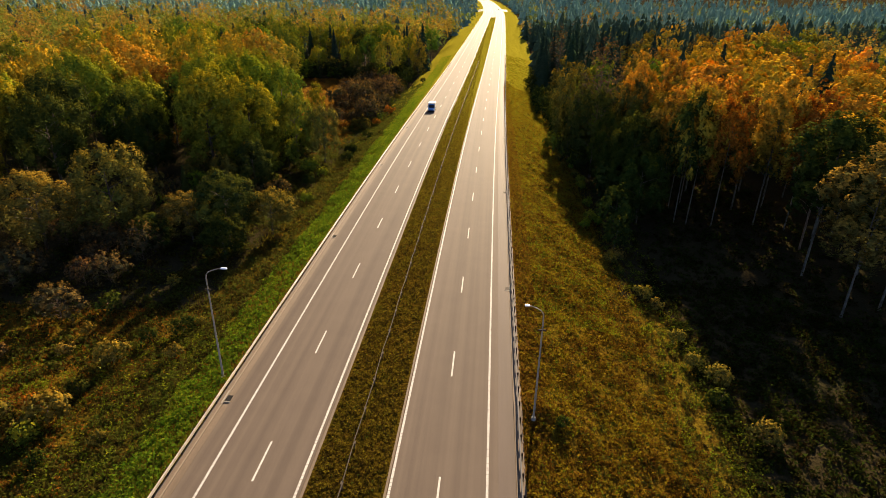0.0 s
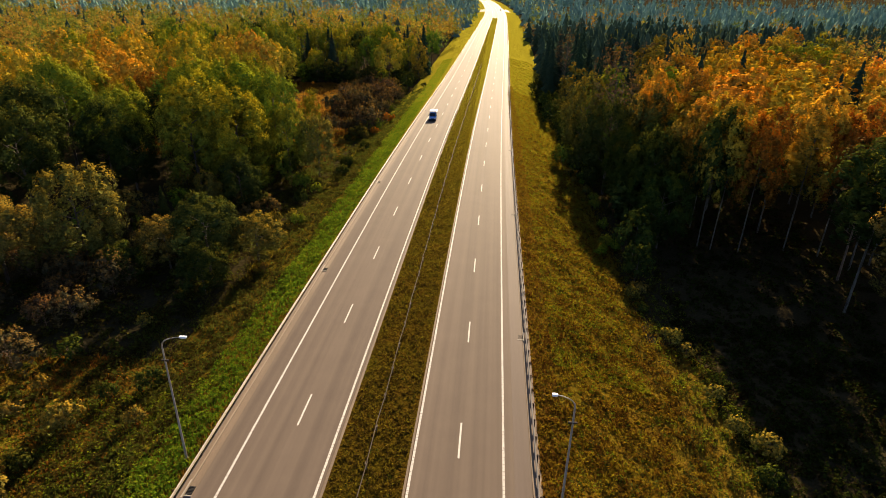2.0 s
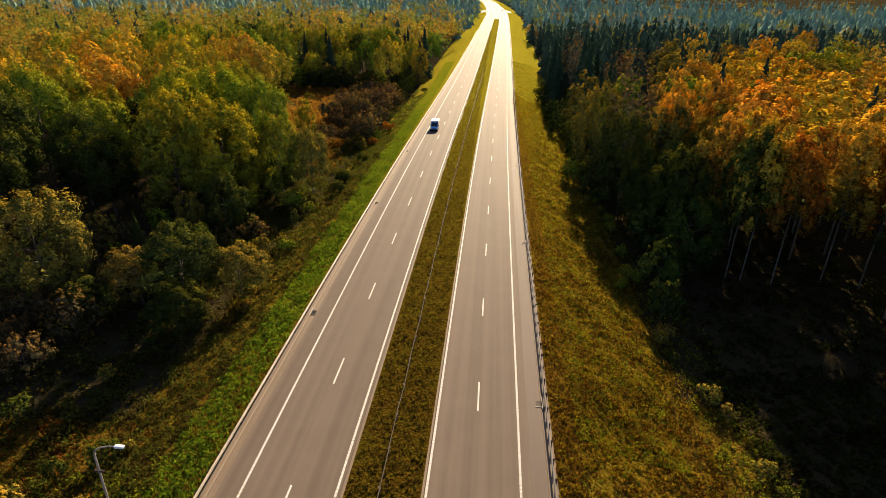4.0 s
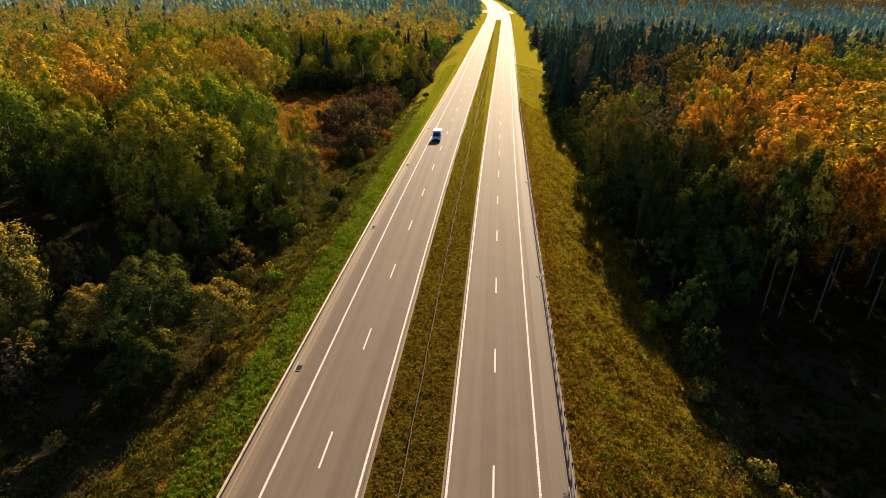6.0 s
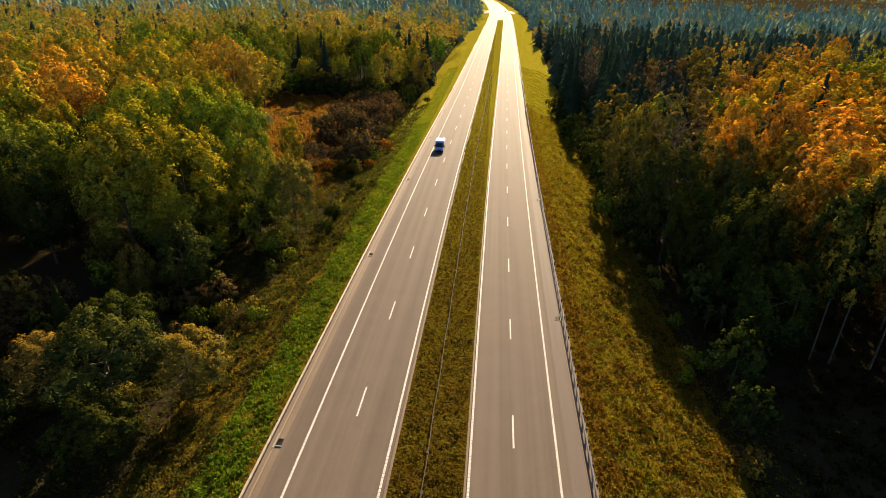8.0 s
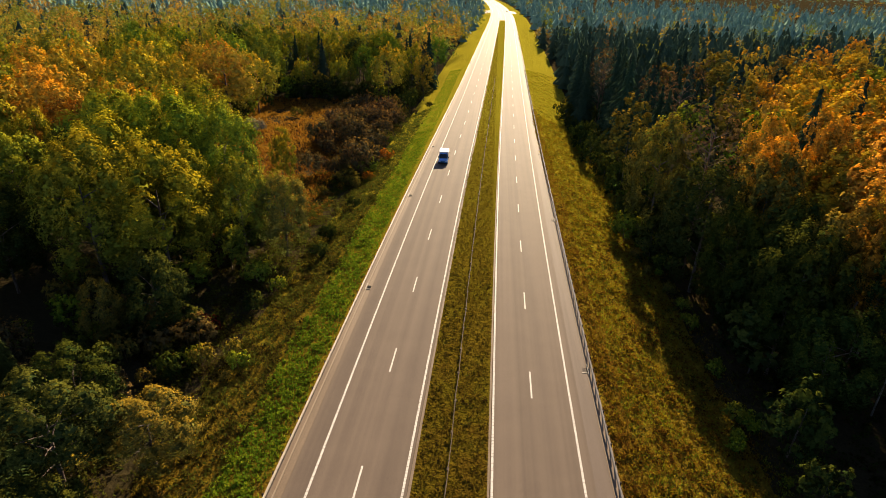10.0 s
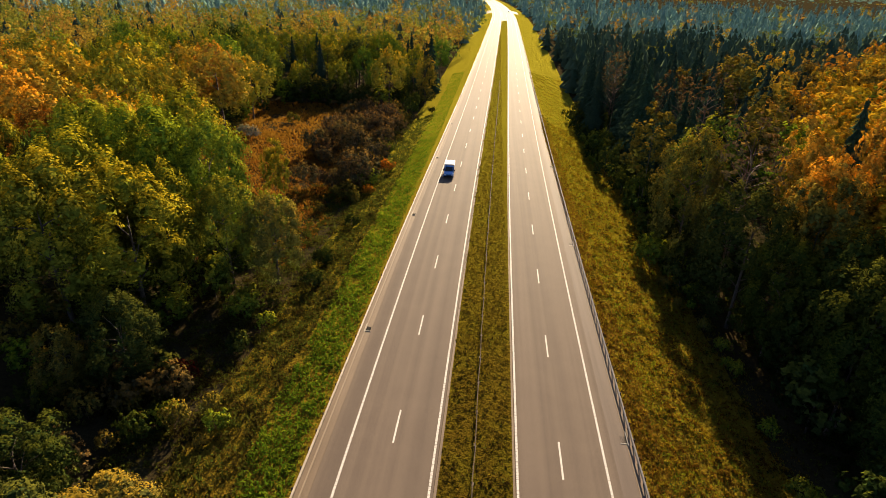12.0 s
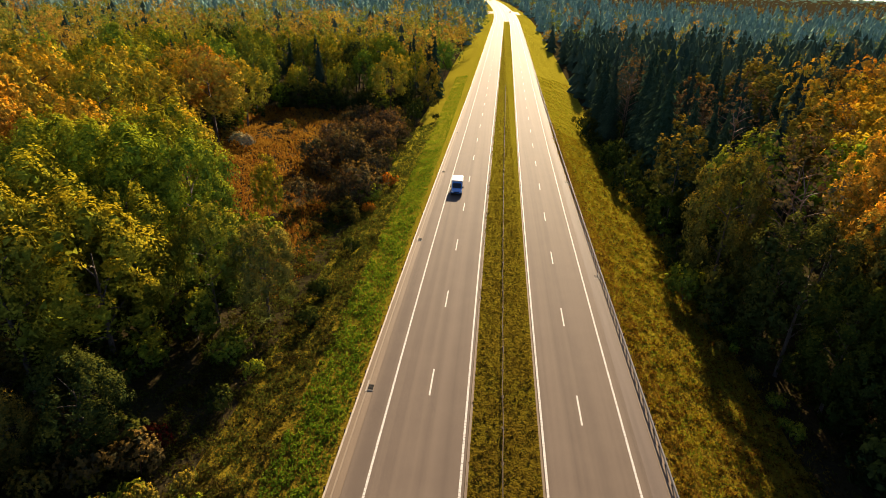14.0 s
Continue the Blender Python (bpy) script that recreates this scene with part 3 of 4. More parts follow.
build_car(2.4, 840.0)


# ---- trees ----
def limbs(rng, height, spread, r0, n, first=0.35):
    """Trunk and limbs as paths."""
    lean = rng.normal(0, 0.25, 2)
    trunk = [(0, 0, -0.4, r0 * 1.35), (0, 0, 0.3, r0), (lean[0] * 0.4, lean[1] * 0.4, height * 0.35, r0 * 0.8), (lean[0], lean[1], height * 0.7, r0 * 0.5), (lean[0] * 1.3, lean[1] * 1.3, height * 0.95, r0 * 0.12)]
    out = [trunk]
    for k in range(n):
        f = first + (0.85 - first) * k / max(n - 1, 1)
        a = k * 2.4 + rng.uniform(-0.4, 0.4)
        L = spread * rng.uniform(0.6, 0.95) * (1 - 0.4 * max(0, f - 0.5))
        z = height * f
        c, s = math.cos(a), math.sin(a)
        out.append([(lean[0] * f, lean[1] * f, z, r0 * 0.38), (c * L * 0.45 + lean[0] * f, s * L * 0.45, z + L * 0.3, r0 * 0.24), (c * L, s * L, z + L * 0.55, r0 * 0.06)])
    return out


def lobed(rng, R, zc, hz, n_lobes, per, size, tall=1.0, lobe=(0.26, 0.42), zmin=-0.6, core=0.72, inner=(0.5, 0.92)):
    """Leaves of a crown made of many uneven billows: verts, triangles, normals that follow the billows, and how high up
    its billow each leaf sits, for its painted light.
    """
    k = np.arange(n_lobes) + 0.5
    z = zmin + (1 - zmin) * k / n_lobes
    a = k * 2.39996 + rng.uniform(-0.5, 0.5, n_lobes)
    r = np.sqrt(np.clip(1 - z * z, 0, 1))
    D = np.stack([r * np.cos(a), r * np.sin(a), z], 1)
    C = D * np.array([R, R, hz]) * rng.uniform(*inner, n_lobes)[:, None] + (0, 0, zc)
    Ps, Ns, Ss, Ts, Is, In, Iz = [], [], [], [], [], [], []
    squash, inside = np.array([1, 1, tall * 0.85]), max(10, min(46, per // 3))
    for c, d in zip(C, D):
        lr = R * rng.uniform(*lobe)
        # each billow carries small sprays of leaves that stand out of it
        m = max(4, per // 9)
        sprays = sphere_dirs(rng, m * 2)
        sprays = np.concatenate([d[None], sprays[sprays @ d > -0.5][:m]])
        w = rng.integers(len(sprays), size=per)
        e = sphere_dirs(rng, per) * rng.uniform(0.3, 1.0, per)[:, None]
        q = sprays[w] * (0.8 + 0.26 * rng.random(len(sprays)))[w][:, None] + e * 0.3
        q[:, :2] *= (1.0 - 0.38 * np.clip(q[:, 2:], 0, 1.2))
        Ps.append(c + q * lr * squash)
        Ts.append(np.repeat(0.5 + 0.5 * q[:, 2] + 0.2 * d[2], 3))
        q = q / np.linalg.norm(q, axis=1, keepdims=True)
        Ns.append(q + rng.normal(0, 0.26, q.shape) + (0, 0, 0.1))
        Ss.append(q * 0.85 + 0.25 * e + 0.6 * d + rng.normal(0, 0.15, q.shape) + (0, 0, 0.1))
        # larger sprays fill the billow from within
        k = sphere_dirs(rng, inside) * rng.uniform(0.25, 1.0, inside)[:, None]
        Is.append(c + k * lr * core * squash)
        In.append(k + rng.normal(0, 0.2, k.shape) + 0.3 * d)
        Iz.append(np.full(inside, lr * 0.36))
    S = np.concatenate(Ss)
    V, F = leaf_blades(rng, np.concatenate(Ps), np.concatenate(Ns), size, S)
    tips = np.concatenate(Ts)
    if core:
        I = np.concatenate(In)
        v, f = leaf_blades(rng, np.concatenate(Is), I, np.concatenate(Iz), I)
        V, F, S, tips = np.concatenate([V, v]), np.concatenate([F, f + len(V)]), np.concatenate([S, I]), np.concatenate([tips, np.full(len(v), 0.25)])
    S = np.repeat(S, 3, 0)
    return V, F, S / np.linalg.norm(S, axis=1, keepdims=True), np.clip(tips, 0, 1)


PROTO = {}


def make_proto(key, name, label, category, trunk_paths, trunk_mat, leaves, leaf_mat, sides=6, crown="crown"):
    t = thing(name, label, category)
    part("trunk", mesh_np("trunk", *tube(trunk_paths, sides), trunk_mat, True), t)
    V, F, N, tips = leaves
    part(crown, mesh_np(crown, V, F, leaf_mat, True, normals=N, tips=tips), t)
    PROTO[key] = t
    return t


def spruce_leaves(rng, H, R, tiers, per, size, points=9):
    """A ragged spire: drooping tiers of boughs round a dark core, loose sprays on them; with normals that follow the spire."""
    P, N, Vs, Fs, Ss, n0 = [], [], [], [], [], 0
    for k in range(tiers):
        f = k / (tiers - 1)
        r = R * (1 - f) ** 0.8 * rng.uniform(0.85, 1.1) + 0.1
        zt = H * (0.08 + 0.9 * f)
        a = (np.arange(2 * points) + rng.uniform(0, 2)) * math.pi / points
        rr = np.where(np.arange(2 * points) % 2 == 0, r, r * 0.66) * rng.uniform(0.75, 1.15, 2 * points)
        ring = np.stack([rr * np.cos(a), rr * np.sin(a), zt - rr * 0.5 + rng.normal(0, 0.08, 2 * points) * r], 1)
        top = np.stack([0.1 * r * np.cos(a), 0.1 * r * np.sin(a), np.full(2 * points, zt + 0.8 * H / tiers)], 1)
        Vs.append(np.concatenate([ring, top]))
        out = np.stack([np.cos(a), np.sin(a), np.full(2 * points, 0.55)], 1) + rng.normal(0, 0.1, (2 * points, 3))
        Ss.append(np.concatenate([out, out]))
        i = np.arange(2 * points)
        j = (i + 1) % (2 * points)
        Fs.append(np.concatenate([np.stack([i, j, j + 2 * points], 1), np.stack([i, j + 2 * points, i + 2 * points], 1)]) + n0)
        n0 += 4 * points
        n = int(per * (1 - f * 0.7))
        if n < 1:
            continue
        a = rng.uniform(0, 2 * math.pi, n)
        d = r * np.sqrt(rng.uniform(0.3, 1.2, n))
        P.append(np.stack([d * np.cos(a), d * np.sin(a), zt - d * 0.42 + rng.normal(0, 0.3, n)], 1))
        N.append(np.stack([np.cos(a) * 0.8, np.sin(a) * 0.8, np.full(n, 0.6)], 1) + rng.normal(0, 0.15, (n, 3)))
    V, F, S = np.concatenate(Vs), np.concatenate(Fs), np.concatenate(Ss)
    if P:
        N = np.concatenate(N)
        v, f = leaf_blades(rng, np.concatenate(P), N, size, N)
        V, F, S = np.concatenate([V, v]), np.concatenate([F, f + len(V)]), np.concatenate([S, np.repeat(N, 3, 0)])
    return V, F, S / np.linalg.norm(S, axis=1, keepdims=True), np.full(len(V), 0.5)


def build_protos():
    rng = np.random.default_rng(5)
    for i in range(3):
        H = 22.0
        make_proto(("broad", i), "broadleaf_tree", "tall broadleaf tree", "tree", limbs(rng, 17, 5.0, 0.3, 9), BARK, lobed(rng, 6.0, 12.2, 9.6, 32, 350, 0.28, 1.6, (0.25, 0.38), -0.8, 0.72, (0.6, 1.0)), LEAF)
        make_proto(("broad_mid", i), "broadleaf_tree", "tall broadleaf tree", "tree", limbs(rng, 17, 5.0, 0.3, 4), BARK, lobed(rng, 6.0, 12.2, 9.6, 26, 100, 0.42, 1.5, (0.28, 0.42), -0.6, 0.74, (0.62, 1.0)), MID_LEAF, 5)
        make_proto(("birch", i), "birch_tree", "slender birch with a pale trunk", "tree", limbs(rng, 21, 2.6, 0.12, 9, 0.4), BIRCH, lobed(rng, 4.2, 15.8, 9.6, 58, 140, 0.27, 1.9, (0.17, 0.3), -0.8, 0.5, (0.35, 0.95)), LEAF)
        make_proto(("birch_mid", i), "birch_tree", "slender birch with a pale trunk", "tree", limbs(rng, 21, 2.6, 0.12, 4, 0.4), BIRCH, lobed(rng, 4.2, 15.8, 9.6, 38, 56, 0.44, 1.9, (0.2, 0.3), -0.7, 0.56, (0.4, 0.95)), MID_LEAF, 5)
    for i in range(2):
        make_proto(("spruce", i), "spruce_tree", "dark green spruce", "tree", [[(0, 0, -0.4, 0.25), (0, 0, 8, 0.17), (0, 0, 20, 0.03)]], BARK, spruce_leaves(rng, 22, 4.2, 16, 110, 0.5), NEEDLE, 5)
        make_proto(("bare", i), "bare_tree", "half-bare grey-brown tree with few leaves", "tree", limbs(rng, 19, 4.0, 0.17, 26, 0.3), TWIG, lobed(rng, 4.0, 14.5, 7.5, 30, 22, 0.3, core=0), LEAF, 4)
        make_proto(("young", i), "young_tree", "young tree in the forest shade", "tree", limbs(rng, 6.5, 2.2, 0.08, 4, 0.15), BARK, lobed(rng, 2.8, 4.2, 3.8, 22, 66, 0.34, 1.5, (0.24, 0.4), -0.8, 0.6), LEAF, 4)
        make_proto(("shrub", i), "shrub", "leafy shrub at the foot of the road bank", "shrub", limbs(rng, 2.6, 1.5, 0.05, 7, 0.1), TWIG, lobed(rng, 1.8, 1.7, 1.6, 20, 72, 0.19, 1.4, (0.24, 0.42), -0.4, 0.4), LEAF, 4)
        make_proto(("thicket", i), "bare_shrub", "brown bare-twigged shrub in the wet hollow", "shrub", limbs(rng, 6.0, 3.5, 0.06, 46, 0.05), TWIG, lobed(rng, 3.6, 3.4, 3.2, 26, 60, 0.22, 1.3, (0.28, 0.44), -0.3, 0.4), LEAF, 3)


build_protos()

TONES = {
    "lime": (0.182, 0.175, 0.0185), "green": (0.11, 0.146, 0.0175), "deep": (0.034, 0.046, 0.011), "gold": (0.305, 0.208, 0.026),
    "orange": (0.345, 0.18, 0.025), "rust": (0.223, 0.0806, 0.0136), "olive": (0.123, 0.0986, 0.0222), "brown": (0.085, 0.058, 0.027),
    "spruce": (0.029, 0.05, 0.029), "red": (0.0744, 0.0112, 0.00868), "pale": (0.197, 0.187, 0.148),
}
WORDS = {"lime": "yellow-green", "green": "green", "deep": "dark green", "gold": "golden yellow", "orange": "orange", "rust": "rust-red", "olive": "olive-brown", "brown": "brown", "spruce": "dark green", "red": "red", "pale": "pale grey"}
tree_rng = np.random.default_rng(11)
PLACED = []


def plant(kind, tone, x, y, top, wide=1.0, base=None):
    """One tree or shrub with its foot on the ground and its top at the given height."""
    z = float(ground_z(np.array(x), np.array(y))) if base is None else base
    variants = [k for k in PROTO if k[0] == kind]
    proto = PROTO[variants[int(tree_rng.integers(len(variants)))]]
    full = {"broad": 23.0, "broad_mid": 23.0, "birch": 26.0, "birch_mid": 26.0, "spruce": 22.0, "bare": 21.5, "young": 8.2, "shrub": 3.5, "thicket": 7.0}[kind]
    s = (top - z) / full
    t = copy_thing(proto, pose(x, y, z, 0, 0, tree_rng.uniform(0, 360)))
    w = s * wide * tree_rng.uniform(0.92, 1.08)
    t.scale = (w, w, s)
    c = np.array(TONES[tone]) * tree_rng.uniform(0.85, 1.15) * (1 + tree_rng.normal(0, 0.06, 3))
    for ch in t.children:
        ch.color = (*np.clip(c, 0.005, 1), 1.0)
    what = {"broad": "broadleaf tree", "broad_mid": "broadleaf tree", "birch": "birch with a slender pale trunk", "birch_mid": "birch with a slender pale trunk", "spruce": "pointed spruce", "bare": "half-bare tree with few leaves", "young": "young tree", "shrub": "leafy shrub", "thicket": "bare-twigged shrub"}[kind]
    where = "on the low ground below the road" if kind in ("shrub", "thicket") else "in the autumn forest"
    t["label"] = f"{WORDS[tone]} {what} {where}"
    t["group"] = {"shrub": "shrubs", "thicket": "bare shrubs"}.get(kind, "forest trees")
    PLACED.append((x, y))


# trees whose crowns stand out: kind, tone, x, y, height of the top
LEFT_TREES = [
    ("broad", "green", -89, 93, 19), ("broad", "deep", -78, 66, 15), ("broad", "deep", -74, 83, 12.5), ("broad", "lime", -53, 78, 17.5, 1.12), ("broad", "lime", -46, 81, 15.5, 1.12),
    ("broad", "lime", -56, 86, 18, 1.12), ("broad", "lime", -47, 90, 13), ("broad", "lime", -61, 100, 19.5, 1.12), ("broad", "green", -53, 98, 19), ("broad", "green", -46, 101, 17),
    ("broad", "lime", -55, 112, 18), ("broad", "green", -40, 92, 11), ("broad", "olive", -34.5, 94, 8.6), ("broad", "olive", -54, 45.5, 11.5, 1.25), ("broad", "olive", -63, 41, 8.2, 1.4),
]
LEFT_TREES_B = [
    ("broad", "olive", -31, 50, 3.2, 1.9), ("broad", "deep", -37, 47, 7.0, 1.5), ("broad", "olive", -43.5, 48, 3.0, 1.6), ("broad", "deep", -40, 54, 4.6, 1.5), ("broad", "deep", -35, 41, 2.6, 1.6), ("broad", "deep", -47, 43, 1.0, 1.5), ("broad", "deep", -66, 78, 10), ("spruce", "deep", -47.5, 55.5, 4.6), ("broad", "deep", -41.5, 70, 6.0, 1.2), ("broad", "olive", -46, 67, 3.8),
    ("broad_mid", "rust", -84, 118, 13), ("broad_mid", "orange", -94, 126, 17), ("broad_mid", "orange", -104, 138, 18), ("broad_mid", "gold", -110, 150, 18), ("broad_mid", "gold", -117, 169, 18.5), ("broad_mid", "orange", -124, 160, 18), ("broad_mid", "green", -136, 232, 19),
    ("broad_mid", "orange", -80, 128, 16), ("broad_mid", "gold", -72, 120, 16.5), ("birch", "lime", -43, 118, 10),
]
RIGHT_TREES = [
    ("broad", "olive", 22.6, 106, 17, 0.75), ("shrub", "green", 18.5, 104, 1.5), ("broad", "deep", 25.5, 91, 14.5), ("birch", "olive", 31, 88, 18), ("bare", "brown", 27, 99, 20.5),
    ("birch", "orange", 33, 92, 20.5), ("bare", "brown", 30, 107, 20), ("birch", "orange", 36, 102, 22), ("birch", "orange", 43, 99, 22.5),
    ("birch", "gold", 41, 77, 20.5), ("birch", "orange", 38, 74, 20), ("birch", "gold", 39, 66, 20), ("birch", "orange", 51, 67, 22.5),
]
RIGHT_TREES_B = [
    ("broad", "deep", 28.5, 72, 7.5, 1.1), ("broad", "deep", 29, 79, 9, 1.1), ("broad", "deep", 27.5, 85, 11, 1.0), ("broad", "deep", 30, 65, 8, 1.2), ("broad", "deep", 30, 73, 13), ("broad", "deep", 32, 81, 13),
    # young pair added for its shadow; front birches take dark tones for shade
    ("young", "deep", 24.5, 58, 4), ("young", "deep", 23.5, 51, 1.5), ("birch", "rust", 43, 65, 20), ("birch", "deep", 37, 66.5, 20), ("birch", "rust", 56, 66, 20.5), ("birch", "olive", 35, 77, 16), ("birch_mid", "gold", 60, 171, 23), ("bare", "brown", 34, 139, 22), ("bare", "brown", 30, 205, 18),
    ("birch_mid", "orange", 134, 262, 22), ("birch_mid", "gold", 118, 235, 22), ("broad_mid", "green", 29, 118, 17),
]
for rows in (LEFT_TREES, LEFT_TREES_B, RIGHT_TREES, RIGHT_TREES_B):
    for r in rows:
        plant(*r)


def pick(rng, weights):
    names = list(weights)
    p = np.array([weights[n] for n in names], float)
    return names[int(rng.choice(len(names), p=p / p.sum()))]


def in_clearing(x, y):
    return -78 < x < -42 and 138 < y < 222 or -50 <= x < -20 and 114 < y < 204 or -66 < x <= -50 and 120 < y <= 138


def fill_forest():
    """The rest of the forest, stem by stem, mixed as it grows."""
    rng = np.random.default_rng(23)
    step = 7.4
    for gy in np.concatenate([np.arange(-4, 150, step), np.arange(150, 285, 9.0)]):
        for gx in np.concatenate([np.arange(-150, -134, 9.0), np.arange(-132, -22, 9.2), np.arange(20, 118, step)]):
            x, y = gx + rng.uniform(-2.8, 2.8), gy + rng.uniform(-2.8, 2.8)
            if x > 0 and y > 215 or min((x - a) ** 2 + (y - b) ** 2 for a, b in PLACED) < (7.6 if x < 0 else 5.2) ** 2:
                continue
            if x < 0:
                edge = -84 if y < 72 else -44
                edge = np.interp(y, [206, 212, 232, 236], [edge, -34, -34, -27])
                if x > edge or in_clearing(x, y) or x < -60 - 0.62 * (y + 60):
                    continue
                near = y < 122 and x > -94
                if y > 230 and rng.random() < 0.3:
                    plant("spruce", "spruce", x, y, rng.uniform(10, 17))
                    continue
                if x < -74 and 112 < y < 205:
                    mixed = {"gold": 3.5, "orange": 0.8, "lime": 3.5}
                elif y < 112:
                    mixed = {"lime": 3, "green": 4, "deep": 1.5}
                else:
                    mixed = {"lime": 5, "green": 3, "gold": 1.2, "deep": 0.6}
                tone = pick(rng, mixed)
                plant("broad" if near else "broad_mid", tone, x, y, rng.uniform(7, 11) if 228 < y < 246 and -95 < x < -34 else rng.uniform(10, 19), rng.uniform(0.9, 1.15))
            else:
                edge = np.interp(y, [0, 40, 85, 95, 215], [36, 32, 30, 27, 20.5] if y < 110 else [30, 30, 25, 23, 20.5])
                # past x 49 stems reach down to y 34: unseen, added to shade the floor
                if x < edge or x > 40 + 0.75 * (y + 40) or y < (66 if x < 49 else 34):
                    continue
                near = y < 100 and x < 54
                con = 0.06 if x > 29 + max(y - 110, 0) * 0.62 else 0.95
                u = rng.random()
                if u < con * 0.9:
                    plant("spruce", "spruce", x, y, rng.uniform(14, 21))
                elif u < con * 0.9 + 0.04:
                    plant("bare", "brown", x, y, rng.uniform(15, 20))
                else:
                    # front stems get deep and olive tones in place of the stand's shade
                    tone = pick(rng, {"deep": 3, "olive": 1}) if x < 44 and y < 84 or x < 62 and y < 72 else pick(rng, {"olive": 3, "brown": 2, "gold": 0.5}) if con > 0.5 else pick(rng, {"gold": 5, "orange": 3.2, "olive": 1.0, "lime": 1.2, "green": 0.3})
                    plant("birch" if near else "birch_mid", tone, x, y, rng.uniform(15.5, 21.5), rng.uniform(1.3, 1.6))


fill_forest()


def fill_understorey():
    """Young trees and low foliage under and along the forest edges."""
    rng = np.random.default_rng(29)
    for gy in np.arange(60, 212, 5.6):
        for k in range(1 if gy < 96 else 2):
            x, y = np.interp(gy, [0, 40, 85, 95, 215], [33, 29, 27, 22, 17.5]) + k * 5.0 + rng.uniform(-1.6, 1.6), gy + rng.uniform(-2.2, 2.2)
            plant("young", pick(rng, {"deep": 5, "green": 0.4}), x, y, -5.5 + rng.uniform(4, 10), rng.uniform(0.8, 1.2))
        for k in range(3):
            x, y = np.interp(gy, [0, 42, 48, 74, 125, 205, 212], [-66, -62, -60, -44, -39, -80, -26]) - k * 6.0 + rng.uniform(-2, 2), gy + rng.uniform(-2.2, 2.2)
            if not in_clearing(x, y):
                plant("young", pick(rng, {"deep": 3, "green": 3, "olive": 2}), x, y, -5.3 + rng.uniform(3.5, 8.5), rng.uniform(0.9, 1.3))


fill_understorey()


def fill_shrubs():
    rng = np.random.default_rng(31)
    # brown thicket beside the clearing
    for k in range(34):
        plant("thicket", "brown", rng.uniform(-49, -32), rng.uniform(132, 200), rng.uniform(-1.5, 2.5), rng.uniform(0.9, 1.2))
    for x, y, top, tone in ((-74, 178, -3, "pale"), (-70, 174, -2.6, "pale"), (-78, 182, -3.2, "olive"), (-66, 196, -3.2, "olive"), (-36.8, 72, -3.0, "red"), (21.8, 45.3, -2.7, "olive"), (23.0, 47, -2.9, "olive"), (22.6, 42, -3.4, "deep"), (24.6, 35.5, -2.9, "olive"), (25.6, 33.4, -3.6, "olive"), (26.8, 21.2, -3.5, "olive"), (28.5, 18.5, -3.0, "olive"), (27.5, 15, -3.6, "deep"), (30, 10, -3.0, "olive"), (26.2, 26, -3.6, "olive"), (10.4, 4.6, 0.5, "deep")):
        plant("shrub", tone, x, y, top, 1.25)
    for k in range(70):
        y = rng.uniform(0, 210)
        plant("shrub", pick(rng, {"olive": 3, "green": 0.7, "deep": 3, "brown": 1, "rust": 0.4}), rng.uniform(-38, -28.5) if y < 205 else -25, y, -4.6 + rng.uniform(0.8, 3.0), rng.uniform(0.8, 1.3))
    for k in range(16):
        y = rng.uniform(54, 98)
        plant("shrub", pick(rng, {"olive": 2, "green": 4}), 21 - 0.01 * (y - 54) + rng.uniform(-1.5, 2.5), y, -4.6 + rng.uniform(0.9, 2.4), rng.uniform(0.8, 1.1))
    for k in range(40):
        y = rng.uniform(95, 215)
        plant("shrub", pick(rng, {"olive": 2, "green": 4, "lime": 1}), rng.uniform(18, 25), y, -4.6 + rng.uniform(0.8, 3.4), rng.uniform(0.8, 1.2))
    for k in range(22):
        plant("shrub", pick(rng, {"olive": 2, "deep": 4, "brown": 1.0, "rust": 0.7}), rng.uniform(-66, -36), rng.uniform(-4, 40), -5.3 + rng.uniform(0.7, 2.2), rng.uniform(0.9, 1.5))
    # dark young growth under the far side of the clearing
    for k in range(22):
        plant("young", pick(rng, {"deep": 3, "green": 1, "olive": 1}), -82 + 2.5 * k + rng.uniform(-1, 1), rng.uniform(222, 229), -5.3 + rng.uniform(5, 9), rng.uniform(1.0, 1.4))
    # brown scrub on the wet low ground
    for k in range(42):
        plant("thicket", "brown", rng.uniform(-80, -46), rng.uniform(22, 64), -5.3 + rng.uniform(2.5, 6.0), rng.uniform(0.9, 1.2))
    for k in range(22):
        plant("shrub", pick(rng, {"olive": 3, "green": 0.8, "deep": 2, "brown": 1.5}), rng.uniform(-50, -36), rng.uniform(46, 74), -5.3 + rng.uniform(1.5, 5.0), rng.uniform(0.9, 1.3))


fill_shrubs()
for t in PROTO.values():
    for o in (*t.children, t):
        bpy.data.objects.remove(o)


